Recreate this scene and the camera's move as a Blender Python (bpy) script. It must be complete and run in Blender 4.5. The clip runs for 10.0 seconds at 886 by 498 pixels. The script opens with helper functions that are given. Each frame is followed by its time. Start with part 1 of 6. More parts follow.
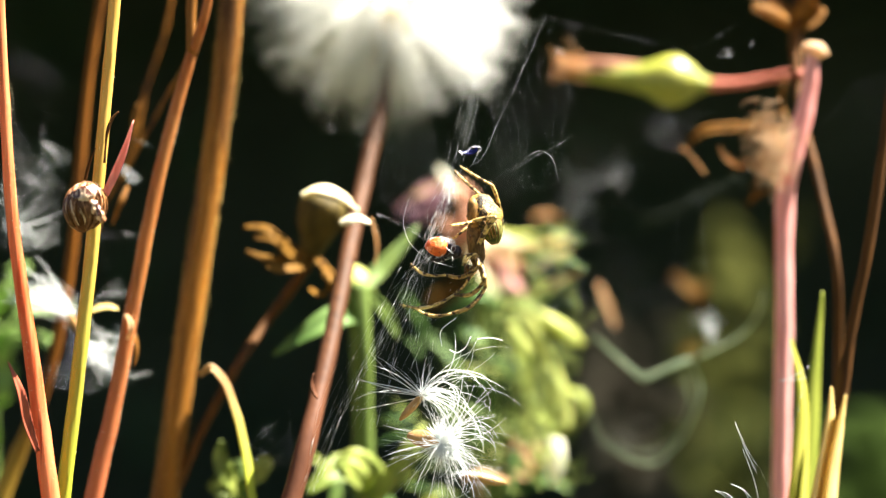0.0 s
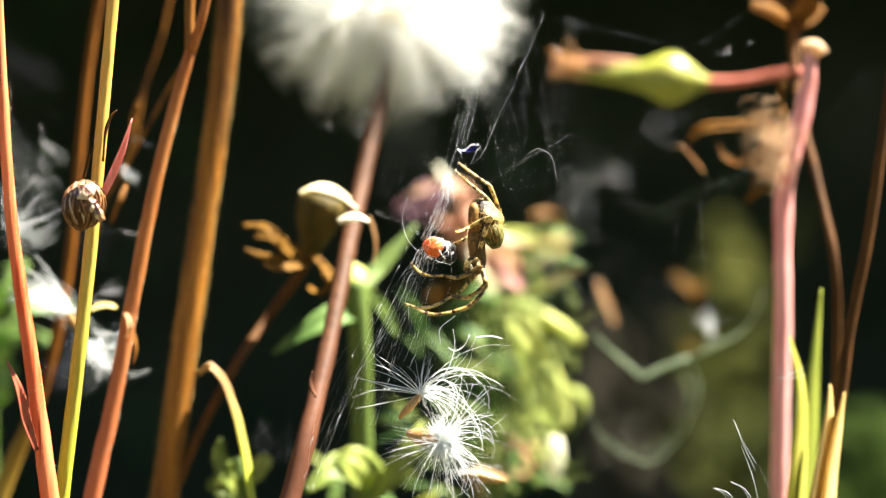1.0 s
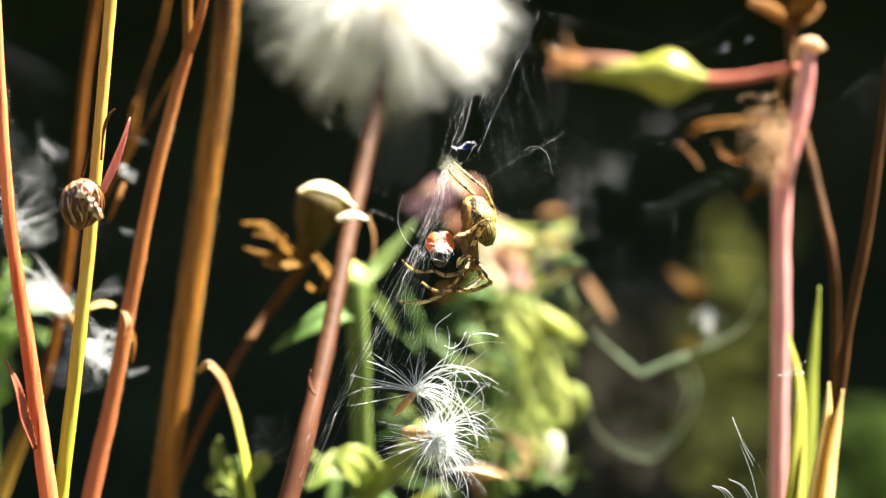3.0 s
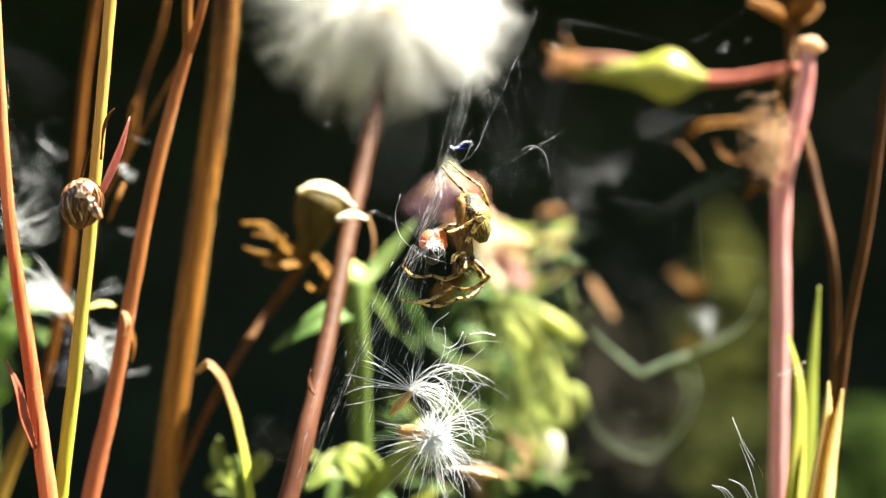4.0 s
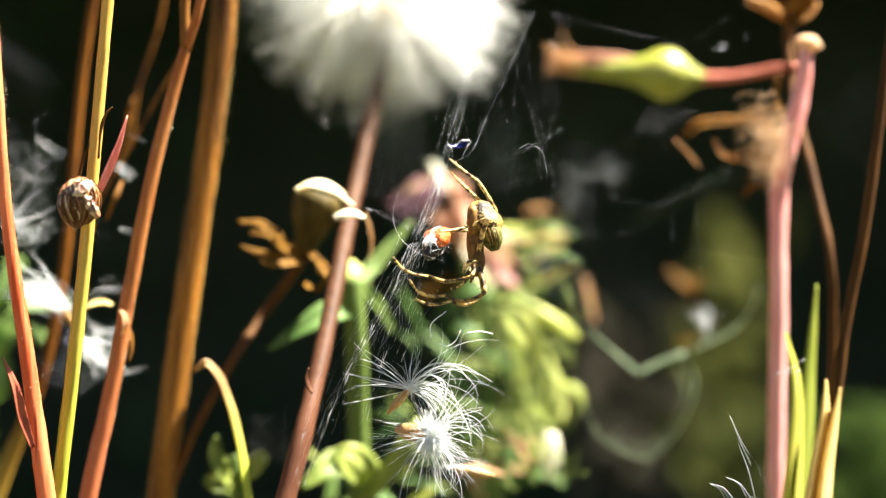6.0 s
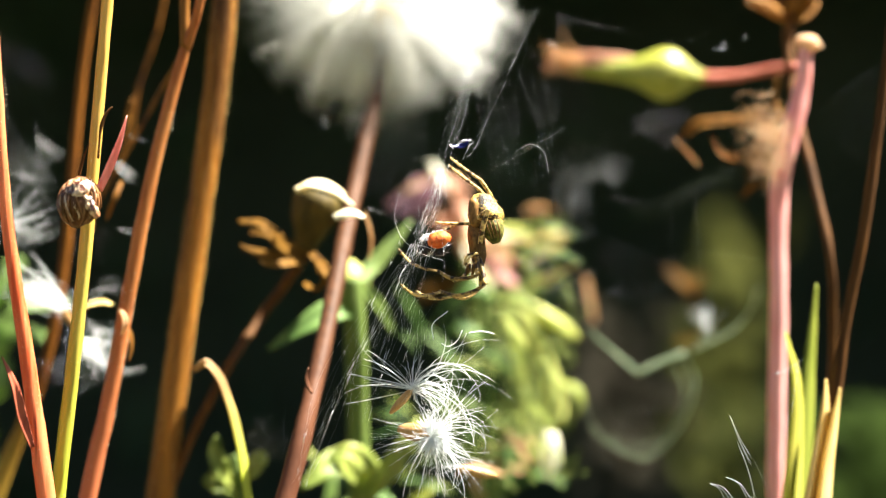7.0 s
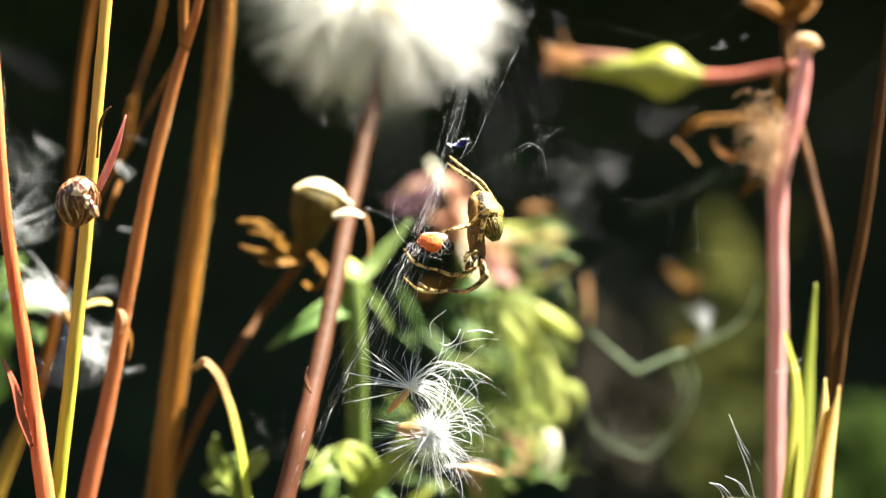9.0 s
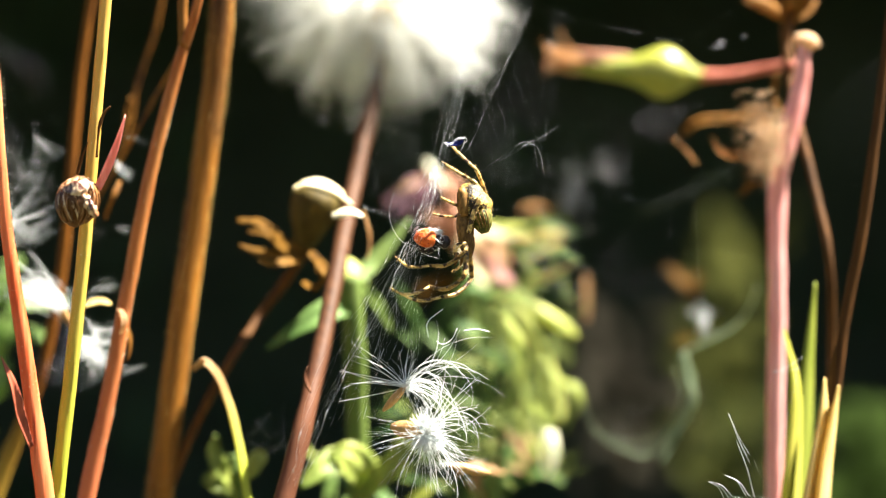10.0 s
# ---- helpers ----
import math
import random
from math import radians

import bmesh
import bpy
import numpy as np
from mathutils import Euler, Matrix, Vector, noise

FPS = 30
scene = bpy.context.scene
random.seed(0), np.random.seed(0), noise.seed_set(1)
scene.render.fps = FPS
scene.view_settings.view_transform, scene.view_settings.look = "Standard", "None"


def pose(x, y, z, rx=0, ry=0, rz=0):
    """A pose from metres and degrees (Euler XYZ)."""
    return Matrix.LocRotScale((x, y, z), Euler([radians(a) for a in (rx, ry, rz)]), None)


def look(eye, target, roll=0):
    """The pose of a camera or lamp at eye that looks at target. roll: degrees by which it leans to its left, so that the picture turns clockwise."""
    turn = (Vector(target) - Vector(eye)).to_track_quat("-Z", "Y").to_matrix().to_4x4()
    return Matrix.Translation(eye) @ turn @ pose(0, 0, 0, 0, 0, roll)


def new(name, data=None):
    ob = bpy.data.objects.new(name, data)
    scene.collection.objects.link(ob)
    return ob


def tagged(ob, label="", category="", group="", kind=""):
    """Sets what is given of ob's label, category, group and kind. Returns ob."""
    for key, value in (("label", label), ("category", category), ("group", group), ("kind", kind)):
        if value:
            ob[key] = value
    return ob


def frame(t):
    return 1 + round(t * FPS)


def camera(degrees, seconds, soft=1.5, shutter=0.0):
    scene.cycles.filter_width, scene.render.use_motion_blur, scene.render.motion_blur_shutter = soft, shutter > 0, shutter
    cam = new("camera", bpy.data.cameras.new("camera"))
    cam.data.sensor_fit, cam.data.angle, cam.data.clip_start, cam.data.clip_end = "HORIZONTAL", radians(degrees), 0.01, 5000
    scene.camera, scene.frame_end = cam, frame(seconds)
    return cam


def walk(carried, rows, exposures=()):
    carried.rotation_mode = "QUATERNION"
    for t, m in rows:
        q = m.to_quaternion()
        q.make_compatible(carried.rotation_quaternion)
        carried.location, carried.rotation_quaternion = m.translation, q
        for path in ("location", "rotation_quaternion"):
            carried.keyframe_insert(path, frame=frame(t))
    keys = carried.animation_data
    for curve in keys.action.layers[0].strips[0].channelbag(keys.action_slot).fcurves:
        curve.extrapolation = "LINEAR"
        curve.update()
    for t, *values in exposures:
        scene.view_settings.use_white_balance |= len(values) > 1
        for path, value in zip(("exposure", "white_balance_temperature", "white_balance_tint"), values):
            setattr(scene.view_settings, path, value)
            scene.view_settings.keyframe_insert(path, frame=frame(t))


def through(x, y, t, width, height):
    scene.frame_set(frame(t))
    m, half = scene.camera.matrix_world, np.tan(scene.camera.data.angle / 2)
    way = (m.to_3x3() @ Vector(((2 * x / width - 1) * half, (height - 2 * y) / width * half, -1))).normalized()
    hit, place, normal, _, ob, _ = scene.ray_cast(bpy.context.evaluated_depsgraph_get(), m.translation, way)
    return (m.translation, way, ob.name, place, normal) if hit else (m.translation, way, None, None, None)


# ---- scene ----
# A spider on its web among dry stalks in a sunny meadow. Builders below take millimetres.
MM = 0.001

# ---- camera: stands on its support and settles by a fraction of a degree ----
cam = camera(23.3, 10.0, soft=1.3)
cam.data.dof.use_dof = True
cam.data.dof.focus_distance = 0.169
cam.data.dof.aperture_fstop = 16.0
TURNS = (
    (0, 90.0000, 0.0000, 0.0000), (0.5, 89.9684, 0.0334, -0.0174), (1, 89.9500, 0.0675, -0.0340),
    (1.5, 89.9357, 0.0962, -0.0495), (2, 89.9215, 0.1236, -0.0637), (2.5, 89.9057, 0.1550, -0.0719),
    (4, 89.8878, 0.1795, -0.0835), (5, 89.8702, 0.1970, -0.1281), (5.5, 89.8562, 0.1973, -0.1437),
    (7, 89.8443, 0.2071, -0.1522), (8, 89.8308, 0.2479, -0.1672), (9, 89.8207, 0.2558, -0.1754),
    (10, 89.8087, 0.2909, -0.1894))
walk(cam, [(t, pose(0, 0, 0.26, rx, ry, rz)) for t, rx, ry, rz in TURNS])

# ---- light: high sun from the side, a little behind the subject ----
SUN_EL, SUN_AZ = 62.0, 7.0     # elevation; azimuth from +x towards +y
world = bpy.data.worlds.new("world")
scene.world = world
world.use_nodes = True
sky = world.node_tree.nodes.new("ShaderNodeTexSky")
sky.sky_type = "NISHITA"
sky.sun_disc = False
sky.sun_elevation = radians(SUN_EL)
sky.sun_rotation = radians(90 - SUN_AZ)
world.node_tree.nodes["Background"].inputs["Strength"].default_value = 0.029
world.node_tree.links.new(sky.outputs["Color"], world.node_tree.nodes["Background"].inputs["Color"])
sun = new("sun", bpy.data.lights.new("sun", "SUN"))
sun.data.energy = 7.0
sun.data.angle = radians(0.53)
sun.data.color = (1.0, 0.95, 0.84)
toward = Vector((math.cos(radians(SUN_EL)) * math.cos(radians(SUN_AZ)),
                 math.cos(radians(SUN_EL)) * math.sin(radians(SUN_AZ)), math.sin(radians(SUN_EL))))
sun.matrix_world = look(toward * 5, (0, 0, 0))
scene.view_settings.exposure = 2.45


# ---- materials ----
def rough_mat(name, a, b, scale=1.0, stretch=1.0, rough=0.6, through=0.0, bump=0.3, spots=None, spec=0.2, low=None, clear=0.0, crisp=0.25):
    """Plant matter: two colours mixed by streaks and blotches (scale in 1/mm), relief, some light let through."""
    m = bpy.data.materials.new(name)
    m.use_nodes = True
    nt = m.node_tree
    n, l = nt.nodes, nt.links
    bs = n["Principled BSDF"]
    tc = n.new("ShaderNodeTexCoord")
    mp = n.new("ShaderNodeMapping")
    mp.inputs["Scale"].default_value = (1000 * scale, 1000 * scale, 1000 * scale / stretch)
    l.new(tc.outputs["Object"], mp.inputs["Vector"])
    fine = n.new("ShaderNodeTexNoise")
    fine.inputs["Scale"].default_value = 2.2
    fine.inputs["Detail"].default_value = 5
    broad = n.new("ShaderNodeTexNoise")
    broad.inputs["Scale"].default_value = 0.35
    broad.inputs["Detail"].default_value = 2
    l.new(mp.outputs["Vector"], fine.inputs["Vector"])
    l.new(mp.outputs["Vector"], broad.inputs["Vector"])
    add = n.new("ShaderNodeMath")
    add.operation = "ADD"
    l.new(fine.outputs["Fac"], add.inputs[0])
    l.new(broad.outputs["Fac"], add.inputs[1])
    ramp = n.new("ShaderNodeMapRange")
    ramp.inputs["From Min"].default_value = 1 - crisp
    ramp.inputs["From Max"].default_value = 1 + crisp
    l.new(add.outputs[0], ramp.inputs["Value"])
    mix = n.new("ShaderNodeMix")
    mix.data_type = "RGBA"
    mix.inputs["A"].default_value = (*a, 1)
    mix.inputs["B"].default_value = (*b, 1)
    l.new(ramp.outputs["Result"], mix.inputs["Factor"])
    col = mix.outputs["Result"]
    if spots:
        sp = n.new("ShaderNodeTexNoise")
        sp.inputs["Scale"].default_value = spots[1]
        sp.inputs["Detail"].default_value = 3
        l.new(mp.outputs["Vector"], sp.inputs["Vector"])
        cut = n.new("ShaderNodeMapRange")
        cut.inputs["From Min"].default_value = spots[2]
        cut.inputs["From Max"].default_value = spots[2] + 0.08
        l.new(sp.outputs["Fac"], cut.inputs["Value"])
        mx = n.new("ShaderNodeMix")
        mx.data_type = "RGBA"
        l.new(cut.outputs["Result"], mx.inputs["Factor"])
        l.new(col, mx.inputs["A"])
        mx.inputs["B"].default_value = (*spots[0], 1)
        col = mx.outputs["Result"]
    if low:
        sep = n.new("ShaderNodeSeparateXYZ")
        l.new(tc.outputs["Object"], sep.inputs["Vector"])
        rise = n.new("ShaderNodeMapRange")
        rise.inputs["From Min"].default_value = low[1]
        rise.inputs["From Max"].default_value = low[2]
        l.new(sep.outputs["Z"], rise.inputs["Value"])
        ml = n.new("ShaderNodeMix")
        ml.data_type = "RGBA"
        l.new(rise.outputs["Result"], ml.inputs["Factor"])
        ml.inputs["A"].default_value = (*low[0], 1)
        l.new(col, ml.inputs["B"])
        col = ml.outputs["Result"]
    l.new(col, bs.inputs["Base Color"])
    bs.inputs["Roughness"].default_value = rough
    bs.inputs["Specular IOR Level"].default_value = spec
    bm_ = n.new("ShaderNodeBump")
    bm_.inputs["Strength"].default_value = bump
    bm_.inputs["Distance"].default_value = 0.0001
    l.new(fine.outputs["Fac"], bm_.inputs["Height"])
    l.new(bm_.outputs["Normal"], bs.inputs["Normal"])
    if through > 0:
        tr = n.new("ShaderNodeBsdfTranslucent")
        l.new(col, tr.inputs["Color"])
        ms = n.new("ShaderNodeMixShader")
        ms.inputs["Fac"].default_value = through
        l.new(bs.outputs["BSDF"], ms.inputs[1])
        l.new(tr.outputs["BSDF"], ms.inputs[2])
        l.new(ms.outputs["Shader"], n["Material Output"].inputs["Surface"])
    if clear > 0:
        see = n.new("ShaderNodeBsdfTransparent")
        mc = n.new("ShaderNodeMixShader")
        mc.inputs["Fac"].default_value = clear
        l.new(n["Material Output"].inputs["Surface"].links[0].from_socket, mc.inputs[1])
        l.new(see.outputs["BSDF"], mc.inputs[2])
        l.new(mc.outputs["Shader"], n["Material Output"].inputs["Surface"])
    return m


M_RED = rough_mat("red_stem", (0.55, 0.10, 0.03), (0.80, 0.29, 0.12), 1.0, 16, 0.4, 0.25, bump=0.6, spots=((0.30, 0.05, 0.02), 1.1, 0.62))
M_LEAFRED = rough_mat("dark_red_leaf", (0.22, 0.05, 0.03), (0.50, 0.13, 0.07), 1.0, 8, 0.35, 0.1, bump=0.7)
M_YEL = rough_mat("yellow_stem", (0.58, 0.34, 0.06), (0.70, 0.46, 0.12), 1.2, 18, 0.35, 0.25, bump=0.5, low=((0.37, 0.39, 0.04), 0.246, 0.272))
M_ORANGE = rough_mat("orange_stem", (0.34, 0.10, 0.022), (0.55, 0.24, 0.075), 0.8, 18, 0.5, 0.25, bump=0.6, spots=((0.22, 0.07, 0.02), 0.9, 0.62), low=((0.56, 0.17, 0.07), 0.244, 0.262))
M_BROWN = rough_mat("brown_stalk", (0.055, 0.019, 0.002), (0.29, 0.112, 0.010), 0.9, 24, 0.6, bump=0.6, spec=0.2, spots=((0.05, 0.016, 0.002), 0.8, 0.60))
M_TAWNY = rough_mat("tawny_stalk", (0.07, 0.02, 0.001), (0.19, 0.065, 0.004), 0.9, 16, 0.7, spec=0.15, low=((0.50, 0.33, 0.05), 0.236, 0.250))
M_DARKBROWN = rough_mat("dark_stalk", (0.040, 0.015, 0.002), (0.105, 0.041, 0.007), 0.9, 14, 0.7, spec=0.15, spots=((0.04, 0.014, 0.004), 0.9, 0.6))
M_PINK = rough_mat("pink_stem", (0.72, 0.21, 0.18), (0.94, 0.50, 0.45), 0.9, 14, 0.34, 0.1, bump=0.4, spec=0.4, spots=((0.40, 0.12, 0.09), 0.9, 0.62))
M_SALMON = rough_mat("salmon_stalk", (0.42, 0.105, 0.07), (0.68, 0.24, 0.17), 0.9, 14, 0.4, 0.1, bump=0.4)
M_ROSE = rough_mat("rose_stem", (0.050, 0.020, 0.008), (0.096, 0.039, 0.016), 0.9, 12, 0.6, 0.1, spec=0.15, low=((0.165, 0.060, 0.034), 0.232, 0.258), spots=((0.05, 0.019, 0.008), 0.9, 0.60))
M_STRAW = rough_mat("straw", (0.62, 0.42, 0.12), (0.80, 0.62, 0.26), 0.8, 10, 0.6, 0.2)
M_OCHRE = rough_mat("ochre_cup", (0.042, 0.030, 0.004), (0.105, 0.070, 0.010), 0.6, 4, 0.7, 0.15)
M_GREEN = rough_mat("leaf_green", (0.14, 0.20, 0.036), (0.38, 0.42, 0.10), 0.5, 4, 0.45, 0.45)
M_PALEGREEN = rough_mat("pale_leaf", (0.30, 0.38, 0.10), (0.50, 0.56, 0.19), 0.4, 4, 0.5, 0.4)
M_STEMGREEN = rough_mat("green_stem", (0.05, 0.085, 0.018), (0.12, 0.17, 0.035), 0.5, 10, 0.6, 0.1)
M_MIDGREEN = rough_mat("mid_green", (0.045, 0.11, 0.022), (0.14, 0.23, 0.058), 0.5, 4, 0.5, 0.35)
M_FRESH = rough_mat("fresh_leaf", (0.20, 0.34, 0.07), (0.38, 0.50, 0.18), 0.4, 4, 0.5, 0.35)
M_BRACT = rough_mat("red_bract", (0.80, 0.24, 0.19), (0.95, 0.48, 0.40), 1.0, 10, 0.35, 0.55, bump=0.6)
M_LIME = rough_mat("lime_blade", (0.36, 0.37, 0.045), (0.54, 0.50, 0.10), 0.8, 14, 0.45, 0.35)
M_MEADOW = rough_mat("meadow_blade", (0.14, 0.18, 0.022), (0.28, 0.31, 0.05), 0.8, 14, 0.45, 0.35)
M_BENT = rough_mat("bent_blade", (0.28, 0.16, 0.06), (0.48, 0.31, 0.14), 0.8, 10, 0.5, 0.4, low=((0.50, 0.54, 0.07), 0.245, 0.252))
M_POD = rough_mat("pod_green", (0.15, 0.175, 0.010), (0.29, 0.28, 0.028), 0.6, 3, 0.48, 0.0, spec=0.6)
M_CREAM = rough_mat("cream_bud", (0.78, 0.76, 0.58), (0.90, 0.89, 0.78), 0.6, 3, 0.4, 0.55)
M_LIMEBUD = rough_mat("lime_bud", (0.44, 0.49, 0.105), (0.66, 0.67, 0.22), 0.6, 3, 0.4, 0.35)
M_DEAD = rough_mat("dead_leaf", (0.16, 0.062, 0.007), (0.36, 0.165, 0.026), 0.9, 3, 0.7, 0.3)
M_CRISP = rough_mat("crisp_bract", (0.07, 0.030, 0.003), (0.19, 0.092, 0.012), 0.9, 3, 0.7, 0.2, spec=0.1)
M_SHRIVEL = rough_mat("shrivelled_leaf", (0.50, 0.28, 0.12), (0.82, 0.60, 0.37), 0.9, 3, 0.8, 0.6, spec=0.1)
M_GAUZE = rough_mat("papery_leaf", (0.38, 0.165, 0.045), (0.72, 0.45, 0.22), 0.9, 3, 0.8, 0.6, spec=0.1, clear=0.45)
M_PALE = rough_mat("pale_bract", (0.70, 0.62, 0.42), (0.88, 0.82, 0.64), 0.7, 4, 0.5, 0.25)
# Rim of the dry cup: near-white colour helps out its sunlit highlight.
M_RIM = rough_mat("sunlit_rim", (0.84, 0.68, 0.36), (0.95, 0.88, 0.64), 0.7, 4, 0.4, 0.3)
M_PETAL = rough_mat("faded_petal", (0.34, 0.16, 0.22), (0.54, 0.33, 0.33), 0.6, 4, 0.7, 0.4)
M_MAUVE = rough_mat("mauve_petal", (0.26, 0.145, 0.20), (0.48, 0.31, 0.35), 0.6, 4, 0.7, 0.3)
M_BLUSH = rough_mat("blush_petal", (0.50, 0.22, 0.20), (0.70, 0.40, 0.36), 0.6, 4, 0.7, 0.4)
M_WILT = rough_mat("wilted_petal", (0.38, 0.17, 0.09), (0.66, 0.36, 0.24), 0.6, 2, 0.6, 0.3)
M_TAN = rough_mat("tan_petal", (0.60, 0.40, 0.23), (0.80, 0.62, 0.42), 0.6, 4, 0.7, 0.45)
M_TENDRIL = rough_mat("dry_tendril", (0.17, 0.235, 0.135), (0.36, 0.43, 0.27), 0.6, 4, 0.6, 0.3)
# Far herbs: the shade they stand in is put into these dark colours.
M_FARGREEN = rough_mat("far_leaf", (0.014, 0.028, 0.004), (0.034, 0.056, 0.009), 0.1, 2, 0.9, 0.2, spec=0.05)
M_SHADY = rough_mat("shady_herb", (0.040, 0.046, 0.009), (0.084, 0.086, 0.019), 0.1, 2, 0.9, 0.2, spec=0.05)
M_SHADE = rough_mat("shade_dark_herb", (0.016, 0.021, 0.004), (0.034, 0.038, 0.009), 0.1, 2, 0.9, 0.2, spec=0.05)
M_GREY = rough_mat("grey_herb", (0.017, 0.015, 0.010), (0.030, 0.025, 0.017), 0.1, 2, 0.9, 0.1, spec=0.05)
M_BUD = rough_mat("bud_brown", (0.07, 0.021, 0.005), (0.36, 0.155, 0.050), 1.6, 5, 0.28, bump=0.9, spec=0.6)
M_BUDCORE = rough_mat("bud_core", (0.05, 0.018, 0.008), (0.14, 0.06, 0.02), 1.6, 3, 0.5, bump=0.8)
# Pale papery hood; its light colour also stands in for the bud's hot highlights.
M_HOOD = rough_mat("bud_hood", (0.30, 0.12, 0.045), (0.86, 0.64, 0.42), 1.6, 2, 0.22, bump=1.0, spec=0.8, spots=((0.07, 0.02, 0.008), 1.2, 0.51))
M_FLUFF = rough_mat("pappus", (0.88, 0.88, 0.83), (0.95, 0.95, 0.91), 1.0, 1, 0.4, 0.5, bump=0)
M_HAIR = rough_mat("seed_hair", (0.80, 0.84, 0.82), (0.94, 0.95, 0.93), 1.0, 1, 0.3, 0.0, bump=0, clear=0.12)
M_SILK = rough_mat("silk", (0.80, 0.82, 0.84), (0.92, 0.92, 0.92), 3.0, 1, 0.2, 0.0, bump=0, spec=0.8)
M_SEED = rough_mat("seed_coat", (0.30, 0.15, 0.05), (0.55, 0.33, 0.13), 1.5, 6, 0.5)
# Hedge colours are kept low: part of the hollow's shade is in them.
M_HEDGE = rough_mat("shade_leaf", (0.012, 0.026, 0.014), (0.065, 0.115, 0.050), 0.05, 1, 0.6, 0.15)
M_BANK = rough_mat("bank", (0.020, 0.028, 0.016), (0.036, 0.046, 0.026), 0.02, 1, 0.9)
M_SOIL = rough_mat("soil", (0.022, 0.02, 0.010), (0.05, 0.042, 0.020), 0.06, 1, 0.9, spots=((0.035, 0.05, 0.015), 0.5, 0.52))
M_ABD = rough_mat("abdomen_skin", (0.014, 0.007, 0.001), (0.60, 0.38, 0.085), 2.6, 1.0, 0.5, bump=1.0, spec=0.35, spots=((0.022, 0.010, 0.002), 2.6, 0.50), crisp=0.10)
M_ABDG = rough_mat("abdomen_flank", (0.07, 0.065, 0.010), (0.20, 0.18, 0.034), 2.6, 2, 0.6, bump=1.0, spec=0.2, spots=((0.04, 0.045, 0.01), 2.0, 0.5))
M_CEPH = rough_mat("carapace", (0.09, 0.042, 0.008), (0.24, 0.125, 0.030), 2.0, 2, 0.5, spec=0.2, crisp=0.16)
M_LEG = rough_mat("leg_skin", (0.06, 0.028, 0.006), (0.74, 0.50, 0.17), 1.9, 1, 0.45, 0.0, bump=0.8, spec=0.35, spots=((0.05, 0.024, 0.006), 0.8, 0.56), crisp=0.13)
# Darker copy of the leg skin, with the front legs' shadow in its colour.
M_LEGSHADE = rough_mat("shaded_leg_skin", (0.03, 0.015, 0.003), (0.40, 0.245, 0.065), 1.9, 1, 0.45, 0.0, bump=0.8, spec=0.35, spots=((0.035, 0.017, 0.004), 0.8, 0.54), crisp=0.13)
M_ELY = rough_mat("wing_case", (0.60, 0.075, 0.010), (0.86, 0.22, 0.045), 2.4, 1, 0.5, bump=0.9, spots=((0.28, 0.03, 0.01), 2.2, 0.56))
M_BLUE = rough_mat("blue_flake", (0.002, 0.003, 0.04), (0.006, 0.010, 0.12), 2.0, 1, 0.4, 0.0, bump=0.2)
M_BLACK = rough_mat("black_shell", (0.012, 0.010, 0.012), (0.04, 0.03, 0.03), 3, 1, 0.3)


# ---- builders ----
def catmull(pts, steps):
    """A smooth line through pts with that many pieces to a span, calm where spans differ in length."""
    p = [Vector(q) for q in pts]
    gap = [max(1e-6, (y - x).length) for x, y in zip(p, p[1:])]
    tan = []
    for i in range(len(p)):
        if i == 0:
            tan.append((p[1] - p[0]) / gap[0])
        elif i == len(p) - 1:
            tan.append((p[-1] - p[-2]) / gap[-1])
        else:
            tan.append(((p[i] - p[i - 1]) / gap[i - 1] * gap[i] + (p[i + 1] - p[i]) / gap[i] * gap[i - 1]) / (gap[i - 1] + gap[i]))
    out = []
    for i in range(len(p) - 1):
        for k in range(steps):
            t = k / steps
            t2, t3 = t * t, t ** 3
            out.append(p[i] * (2 * t3 - 3 * t2 + 1) + tan[i] * gap[i] * (t3 - 2 * t2 + t)
                       + p[i + 1] * (3 * t2 - 2 * t3) + tan[i + 1] * gap[i] * (t3 - t2))
    out.append(p[-1])
    return out


def spread(vals, n):
    """vals stretched evenly over n places."""
    out = []
    for i in range(n):
        f = i / max(1, n - 1) * (len(vals) - 1)
        k = min(int(f), len(vals) - 2) if len(vals) > 1 else 0
        out.append(vals[k] + (vals[k + 1] - vals[k]) * (f - k) if len(vals) > 1 else vals[0])
    return out


def tube(bm, pts, radii, steps=5, sides=10, knobs=0.0, flat=1.0, ribs=0):
    """A tapered round stalk along pts (mm). flat squeezes it in depth, ribs gives it grooves, knobs an uneven girth."""
    line = catmull(pts, steps) if steps > 1 else [Vector(p) for p in pts]
    rr = spread(radii, len(line))
    rings = []
    side = None
    for i, p in enumerate(line):
        d = (line[min(i + 1, len(line) - 1)] - line[max(i - 1, 0)]).normalized()
        if side is None:
            side = d.cross(Vector((0, 1, 0)))
            if side.length < 0.1:
                side = d.cross(Vector((1, 0, 0)))
        side = (side - d * side.dot(d)).normalized()
        up = d.cross(side)
        ring = []
        for k in range(sides):
            a = 2 * math.pi * k / sides
            r = rr[i] * (1 + knobs * noise.noise(p * 0.45 + Vector((math.cos(a), math.sin(a), 0))))
            if ribs and k % 2:
                r *= 1 - ribs
            ring.append(bm.verts.new((p + side * (math.cos(a) * r) + up * (math.sin(a) * r * flat)) * MM))
        rings.append(ring)
    for a, b in zip(rings, rings[1:]):
        for k in range(sides):
            bm.faces.new((a[k], a[(k + 1) % sides], b[(k + 1) % sides], b[k]))
    bm.faces.new(rings[0][::-1])
    bm.faces.new(rings[-1])


def hair(bm, pts, r0, r1, steps=1, sides=3):
    tube(bm, pts, [r0, r1], steps, sides)


